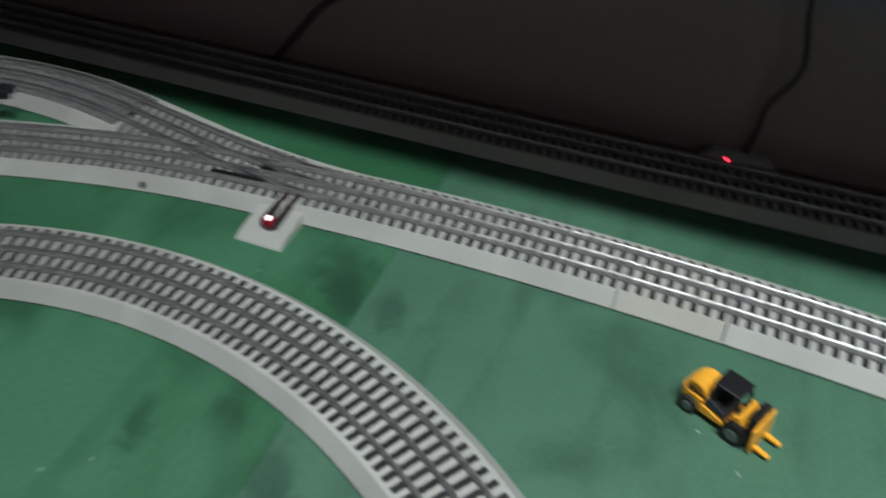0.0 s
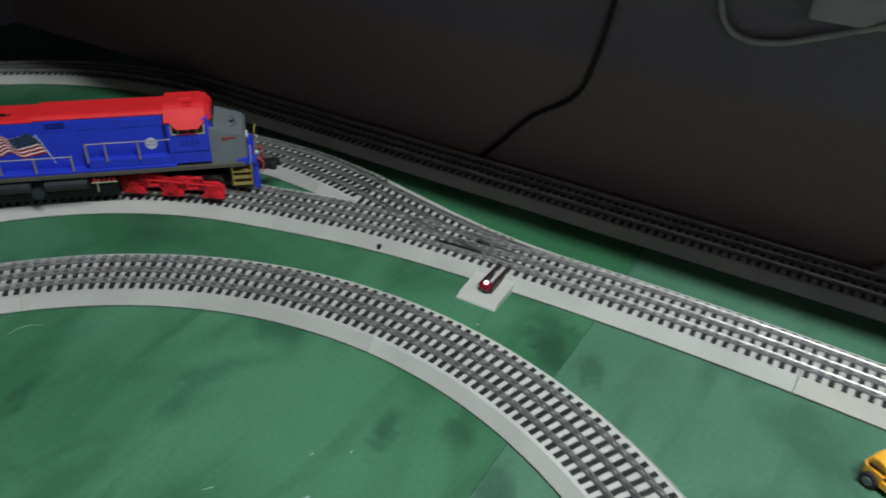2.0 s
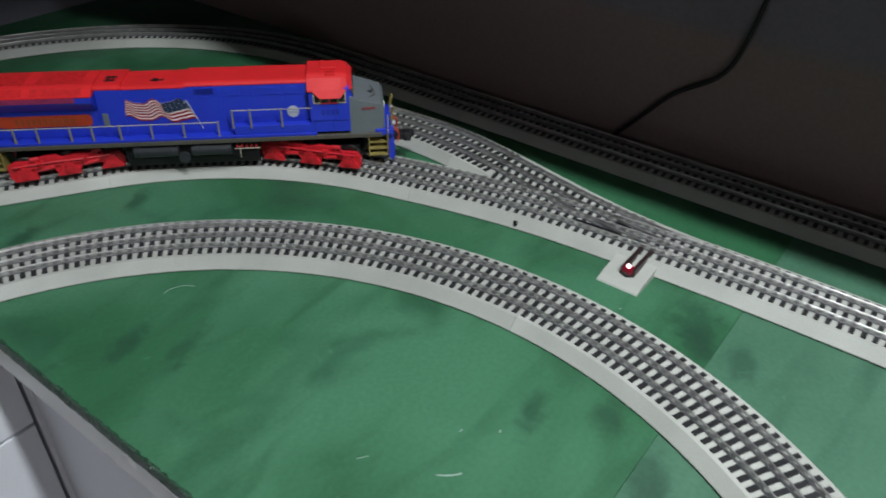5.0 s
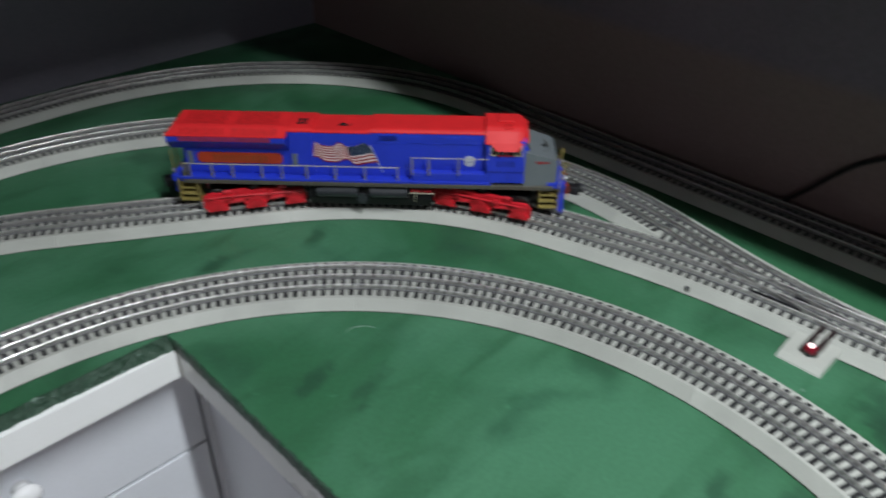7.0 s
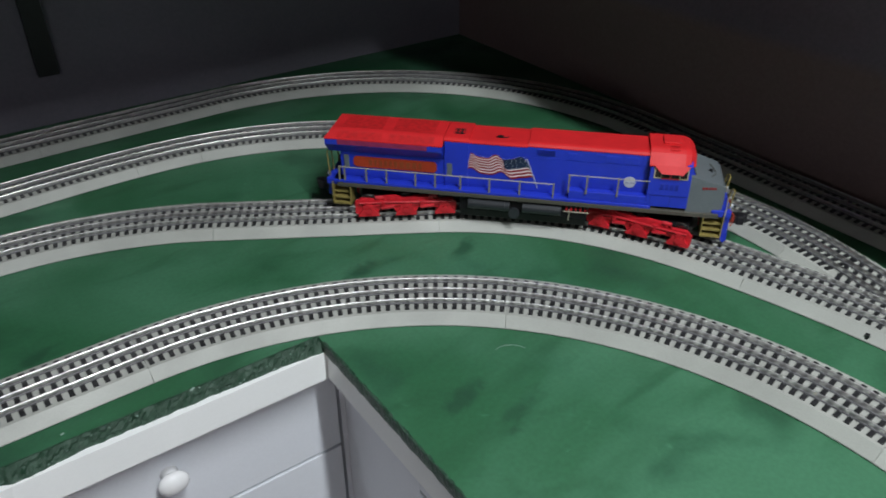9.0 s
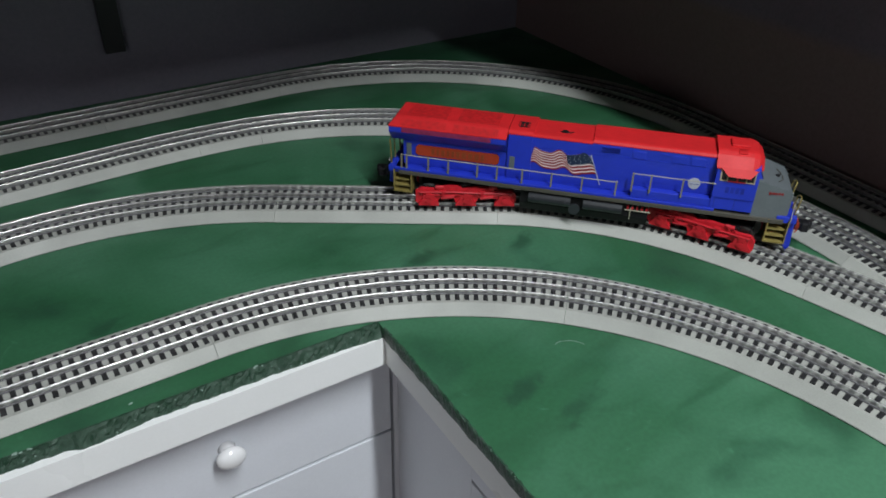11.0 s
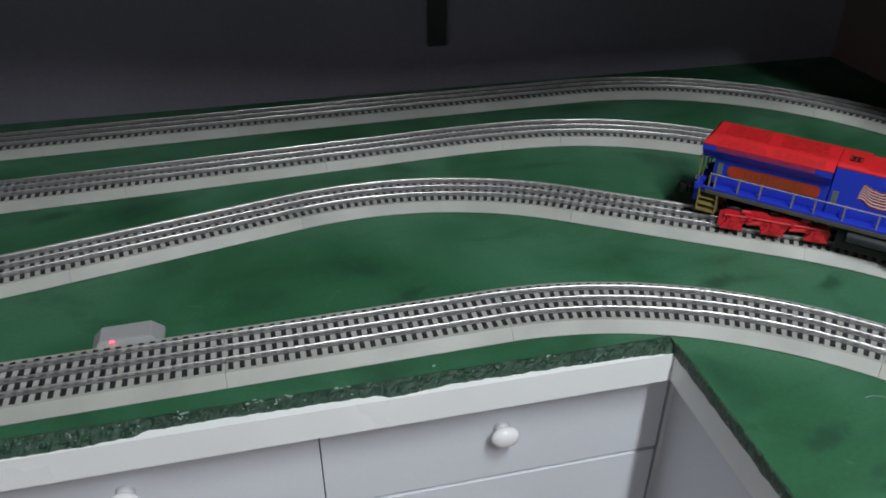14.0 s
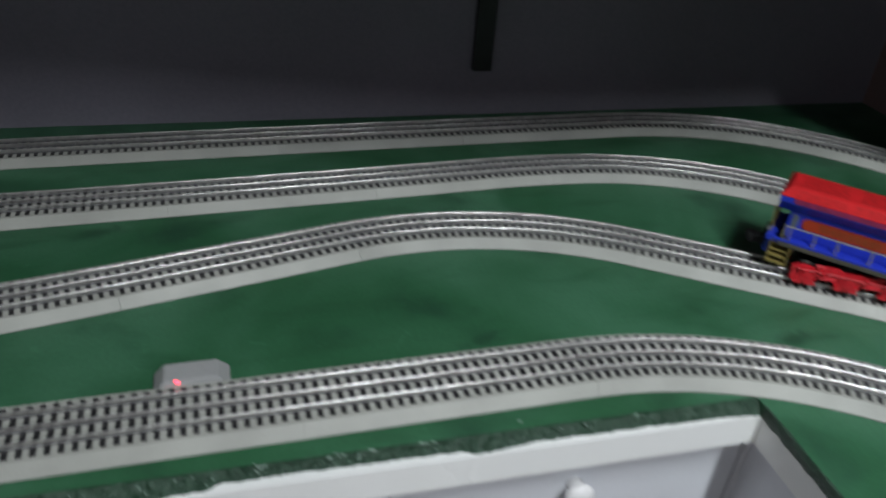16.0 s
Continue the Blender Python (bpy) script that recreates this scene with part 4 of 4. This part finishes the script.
    # end platforms, pilots, couplers
    for s, tag in ((1, "front"), (-1, "rear")):
        def bx(a, b, *r):
            return (min(s * a, s * b), max(s * a, s * b), *r)
        plat = part("end_platform", boxes(bx(0.200, 0.2200, -0.031, 0.031, 0.0275, 0.0345), bevel=0.0006), BLUE, loco)
        plate = [(0.2215, -0.001), (0.2185, -0.006), (0.2145, -0.001)] if s > 0 else [(0.2205, 0.0120), (0.2145, 0.0105)]
        pilot = part("pilot", prisms("y", ([(s * x, z) for x, z in [(0.2145, 0.0275), (0.2198, 0.0275)] + plate], -0.026, 0.026)), BLUE, loco, "blue pilot plate")
        top = 0.0495 if s > 0 else 0.0585
        bm = bmesh.new()
        box(bm, *bx(0.218, 0.236, -0.005, 0.005, 0.007, 0.016), bevel=0.001)
        box(bm, *bx(0.232, 0.241, -0.007, 0.005, 0.006, 0.017), bevel=0.002)
        box(bm, *bx(0.238, 0.245, 0.000, 0.006, 0.007, 0.016), bevel=0.002)
        part("coupler", bm, BLACK, loco, "black knuckle coupler")
        bm = bmesh.new()
        for y in (-0.024, -0.010, 0.010, 0.024):
            tube(bm, [(s * 0.2180, y, 0.0345), (s * 0.2195, y, top)], 0.0008, 6)
        for y in (-0.024, 0.010):
            tube(bm, smooth_points([(s * 0.2195, y, top), (s * 0.221, y + 0.004, top + 0.0025), (s * 0.221, y + 0.010, top + 0.0025), (s * 0.2195, y + 0.014, top)], 3), 0.0008, 6)
        part("end_rail", bm, GOLD, plat, "olive-gold end railing")
        bm = bmesh.new()
        for y in (-0.017, -0.012, 0.012, 0.017):
            tube(bm, smooth_points([(s * 0.220, y, 0.027), (s * 0.2255, y * 1.05, 0.024), (s * 0.226, y * 1.1, 0.017), (s * 0.224, y * 1.15, 0.012)], 4), 0.0007, 6)
        part("air_hoses", bm, ORANGE if s > 0 else BLACK, pilot, "orange-brown air hoses" if s > 0 else "black air hoses")
        for y in (-0.020, 0.020):
            bm = bmesh.new()
            rod(bm, (s * 0.2195, y, 0.036), (s * 0.2222, y, 0.036), 0.0022, 12)
            part("ditch_light", bm, DECAL, plat, "pale ditch light")
        for side in (-1, 1):
            end_steps(loco, min(s * 0.192, s * 0.2135), max(s * 0.192, s * 0.2135), side)
    for side in (-1, 1):
        y = side * 0.0322
        stanchions(loco, [-0.204, -0.198, -0.173, -0.150, -0.117, -0.095, -0.067, -0.035, -0.002, 0.034], 0.032, 0.0500, y, "brass-coloured handrail")
        stanchions(loco, [0.050, 0.0686, 0.101], 0.042, 0.0628, y, "brass-coloured handrail", 0.1335)
    bm = bmesh.new()
    tube(bm, [(0.2135, -0.033, 0.031), (0.2140, -0.030, 0.050)], 0.0006, 6)
    part("step_grab", bm, STANCHION, loco)
    # rear headlight
    bm = bmesh.new()
    rod(bm, (-0.2183, -0.003, 0.0800), (-0.2200, -0.003, 0.0800), 0.0022, 10)
    rod(bm, (-0.2183, 0.003, 0.0800), (-0.2200, 0.003, 0.0800), 0.0022, 10)
    part("headlight", bm, PORCELAIN, rad)
    # the body rides a little higher on its trucks than drawn above
    for p in loco.children:
        if not p.name.startswith("truck"):
            for q in [p] + list(p.children_recursive):
                for v in q.data.vertices:
                    v.co.z += 0.0042 * min(1.0, max(0.0, (0.092 - v.co.z) / 0.033)) * min(1.0, max(0.0, (v.co.z + 0.003) / 0.010) if p.name.startswith("fuel") else 1.0)
    return loco


LOCO_AT = (0.2905, 0.0645)     # on the line between the two trucks
SWING = 0.0055                 # how far the body stands out from the trucks' chord on the curve
locomotive()


# ---- toy forklift ----
def forklift(m):
    f = thing("toy_forklift", "small yellow toy forklift with a black cab on the board", "toy forklift", m=m)
    bm = prisms("y", ([(-0.026, 0.006), (-0.029, 0.012), (-0.0285, 0.019), (-0.0260, 0.0245), (-0.020, 0.0268), (-0.013, 0.0255), (-0.010, 0.0205), (-0.008, 0.0135), (0.010, 0.0105), (0.013, 0.0165), (0.019, 0.0165), (0.0195, 0.006)], -0.0105, 0.0105))
    for v in bm.verts:
        if v.co.x < -0.022:
            v.co.y *= 0.78
    bmesh.ops.bevel(bm, geom=bm.edges[:], offset=0.0009, segments=2, affect="EDGES")
    part("chassis", bm, YELLOW, f)
    bm = bmesh.new()
    bmesh.ops.create_uvsphere(bm, u_segments=24, v_segments=14, radius=1.0, matrix=pose(-0.0200, 0, 0.0198, 0, 10) @ Matrix.Diagonal((0.0085, 0.0085, 0.0066, 1)))
    part("hood", bm, YELLOW, f, "rounded yellow rear hood", True)
    part("counterweight", prisms("z", ([(-0.030, -0.007), (-0.0265, -0.0112), (-0.012, -0.0122), (-0.012, 0.0122), (-0.0265, 0.0112), (-0.030, 0.007)], 0.0070, 0.0165)), YELLOW, f)
    for y in (-0.0118, 0.0100):
        part("side_step", prisms("y", ([(-0.013, 0.0060), (-0.013, 0.0125), (-0.006, 0.0118), (0.004, 0.0092), (0.0065, 0.0060)], y, y + 0.0018)), YELLOW, f)
        part("fender", prisms("y", ([(0.0060, 0.0095), (0.0075, 0.0155), (0.0120, 0.0180), (0.0185, 0.0175), (0.0205, 0.0140), (0.0190, 0.0130), (0.0175, 0.0160), (0.0125, 0.0163), (0.0092, 0.0145), (0.0080, 0.0095)], y - 0.0030 if y < 0 else y, y + 0.0018 if y < 0 else y + 0.0048)), BLACK, f, "black wheel arch")
    part("seat", prisms("y", ([(-0.010, 0.0130), (-0.011, 0.0270), (-0.0085, 0.0275), (-0.006, 0.0185), (0.002, 0.0175), (0.002, 0.0120)], -0.0085, 0.0085)), BLACK, f, "black seat")
    for y in (-0.0082, 0.0082):
        for a, b in (((-0.0105, y, 0.019), (-0.0085, y, 0.0355)), ((0.0125, y, 0.015), (0.0075, y, 0.0355))):
            bm = bmesh.new()
            tube(bm, [a, b], 0.0012, 6)
            part("cab_post", bm, BLACK, f)
    part("cab_roof", boxes((-0.0105, 0.0092, -0.0092, 0.0092, 0.0348, 0.0366), bevel=0.0008), BLACK, f, "black overhead guard")
    part("screen_bar", boxes((0.0100, 0.0118, -0.0080, 0.0080, 0.0190, 0.0222), bevel=0.0003), BLACK, f)
    part("side_cover", prisms("y", ([(-0.0115, 0.0140), (-0.0105, 0.0205), (0.0030, 0.0160), (0.0060, 0.0110)], -0.0106, 0.0106)), TANK_GREY, f, "dark grey side cover")
    part("mast", prisms("y", ([(0.0205, 0.002), (0.0265, 0.002), (0.0240, 0.0285), (0.0185, 0.0285)], -0.0095, 0.0095)), BLACK, f, "black mast block")
    part("dash", prisms("y", ([(0.0110, 0.012), (0.0100, 0.0215), (0.0140, 0.0225), (0.0180, 0.0165), (0.0180, 0.010)], -0.0112, 0.0112)), YELLOW, f)
    carriage = part("carriage", prisms("y", ([(0.0268, 0.0030), (0.0284, 0.0030), (0.0264, 0.0235), (0.0248, 0.0235)], -0.0138, 0.0138)), YELLOW, f, "yellow fork carriage")
    for y in (-0.0092, 0.0056):
        part("fork", prisms("y", ([(0.0280, 0.0030), (0.0280, 0.0055), (0.0388, 0.0042), (0.0393, 0.0033)], y, y + 0.0036)), YELLOW, carriage)
    for x, r in ((-0.0205, 0.0068), (0.0140, 0.0084)):
        for s in (-1, 1):
            bm = bmesh.new()
            rod(bm, (x, s * 0.0100, r), (x, s * 0.0150, r), r, 20)
            w = part("wheel", bm, TYRE, f)
            bm = bmesh.new()
            rod(bm, (x, s * 0.0148, r), (x, s * 0.0155, r), r * 0.62, 16, r * 0.5)
            part("hub", bm, HUB, w, "grey wheel hub")
    for k in range(4):
        part("lettering_bar", boxes((-0.0255 + k * 0.0034, -0.0230 + k * 0.0034, -0.0108, -0.0080, 0.0180, 0.0202)), BLACK, f, "small dark lettering bar")
    return f


forklift(pose(0.3469, -0.7655, -0.0004, 0, 0, -117) @ Matrix.Scale(0.93, 4))


# ---- on the walls ----
tagged(part("shelf_bracket_rail", boxes((-0.086, -0.058, WY - 0.012, WY - 0.0005, 0.072, UNSEEN_SHELF_Z), bevel=0.001), BLACK),
       "black upright shelf rail fixed on the wall", "shelf rail")
for label, material, r, pts in (
        ("thin black cable hanging down the wall", CABLE, 0.0022,
         [(WX - 0.006, -0.699, 0.4004), (WX - 0.005, -0.730, 0.2187), (WX - 0.010, -0.755, 0.1892), (WX - 0.015, -0.764, 0.1509), (WX - 0.015, -0.773, 0.1067), (WX - 0.010, -0.758, 0.0684), (WX - 0.006, -0.757, 0.0419), (WX - 0.005, -0.753, 0.0026)]),
        ("black cable running crooked down the wall", CABLE, 0.0026,
         [(WX - 0.006, -0.434, 0.4004), (WX - 0.005, -0.410, 0.2236), (WX - 0.005, -0.395, 0.145), (WX - 0.005, -0.377, 0.1067), (WX - 0.005, -0.331, 0.0734), (WX - 0.006, -0.292, 0.0292), (WX - 0.006, -0.269, 0.0033)]),
        ("pale cable sagging across the dark wall", PALE_CABLE, 0.0031,
         [(WX - 0.005, -0.502, 0.300), (WX - 0.005, -0.512, 0.240), (WX - 0.005, -0.523, 0.215), (WX - 0.005, -0.546, 0.205), (WX - 0.005, -0.575, 0.2085), (WX - 0.006, -0.600, 0.2175), (WX - 0.012, -0.630, 0.231), (WX - 0.020, -0.660, 0.246), (WX - 0.022, -0.690, 0.275)])):
    bm = bmesh.new()
    tube(bm, smooth_points(pts, 8), r, 10)
    tagged(part("wall_cable", bm, material, smooth=True), label, "cable")

adapter = thing("wall_adapter", "pale plastic adapter box fixed on the wall", "adapter")
part("housing", boxes((WX - 0.017, WX - 0.0002, -0.702, -0.592, 0.236, 0.305), bevel=0.003), ADAPTER, adapter)
part("cover_plate", boxes((WX - 0.0185, WX - 0.0165, -0.695, -0.599, 0.250, 0.299), bevel=0.0005), ADAPTER, adapter)

# flecks of dried glue on the board
for pts, w in (([(0.120, -0.098), (0.128, -0.097), (0.138, -0.102), (0.144, -0.111)], 0.0003), ([(0.114, -0.406), (0.120, -0.414), (0.126, -0.419)], 0.0008),
               ([(0.065, -0.400), (0.074, -0.403), (0.084, -0.407)], 0.0003), ([(0.091, -0.354), (0.095, -0.357), (0.098, -0.359)], 0.0003),
               ([(0.1545, -0.396), (0.1575, -0.3965)], 0.0006), ([(0.1715, -0.419), (0.1745, -0.4185)], 0.0006), ([(0.351, -0.424), (0.3535, -0.4245)], 0.0006),
               ([(0.329, -0.7545), (0.331, -0.7515)], 0.0008), ([(0.3065, -0.780), (0.3095, -0.778)], 0.0009), ([(-0.221, 0.0205), (-0.218, 0.0215)], 0.0009)):
    bm = bmesh.new()
    tube(bm, smooth_points([(x, y, 0.0 if y > SEAM else -0.0004) for x, y in pts], 5), w, 6)
    for v in bm.verts:
        v.co.z = v.co.z * 0.45
    tagged(part("glue_fleck", bm, FLECK, smooth=True), "thin smear of dried white glue on the board", "glue fleck", "glue flecks")

# small dark peg at the roadbed's foot
bm = bmesh.new()
rod(bm, (0.4010, -0.2835, 0.0), (0.4010, -0.2835, 0.0075), 0.0026, 12, 0.0022)
tagged(part("black_peg", bm, BLACK), "small black peg at the foot of the roadbed", "peg")


# ---- ties, each its own piece ----
for sec, cl, s0, s1 in SECTIONS:
    n = max(int(round((s1 - s0) / PITCH)), 1)
    for k in range(n):
        x, y, h = on(cl, s0 + (k + 0.5) * (s1 - s0) / n)
        m = Matrix.Translation((x, y, 0)) @ Matrix.Rotation(h, 4, "Z")
        if cl is LINE_B and math.dist(on(LINE_C, near(LINE_C, x, y))[:2], (x, y)) < 0.062:
            continue
        if cl is LINE_C and -0.40 < y < -0.10:
            bx, by, _ = on(LINE_B, near(LINE_B, x, y))
            reach = math.dist((bx, by), (x, y))
            if reach < 0.056:
                m = m @ Matrix.Translation((0, -reach / 2, 0)) @ Matrix.Diagonal((1, 1 + reach / 0.055, 1, 1))
        t = new("tie", TIE_MESH)
        t.matrix_world = m
        t.parent = sec
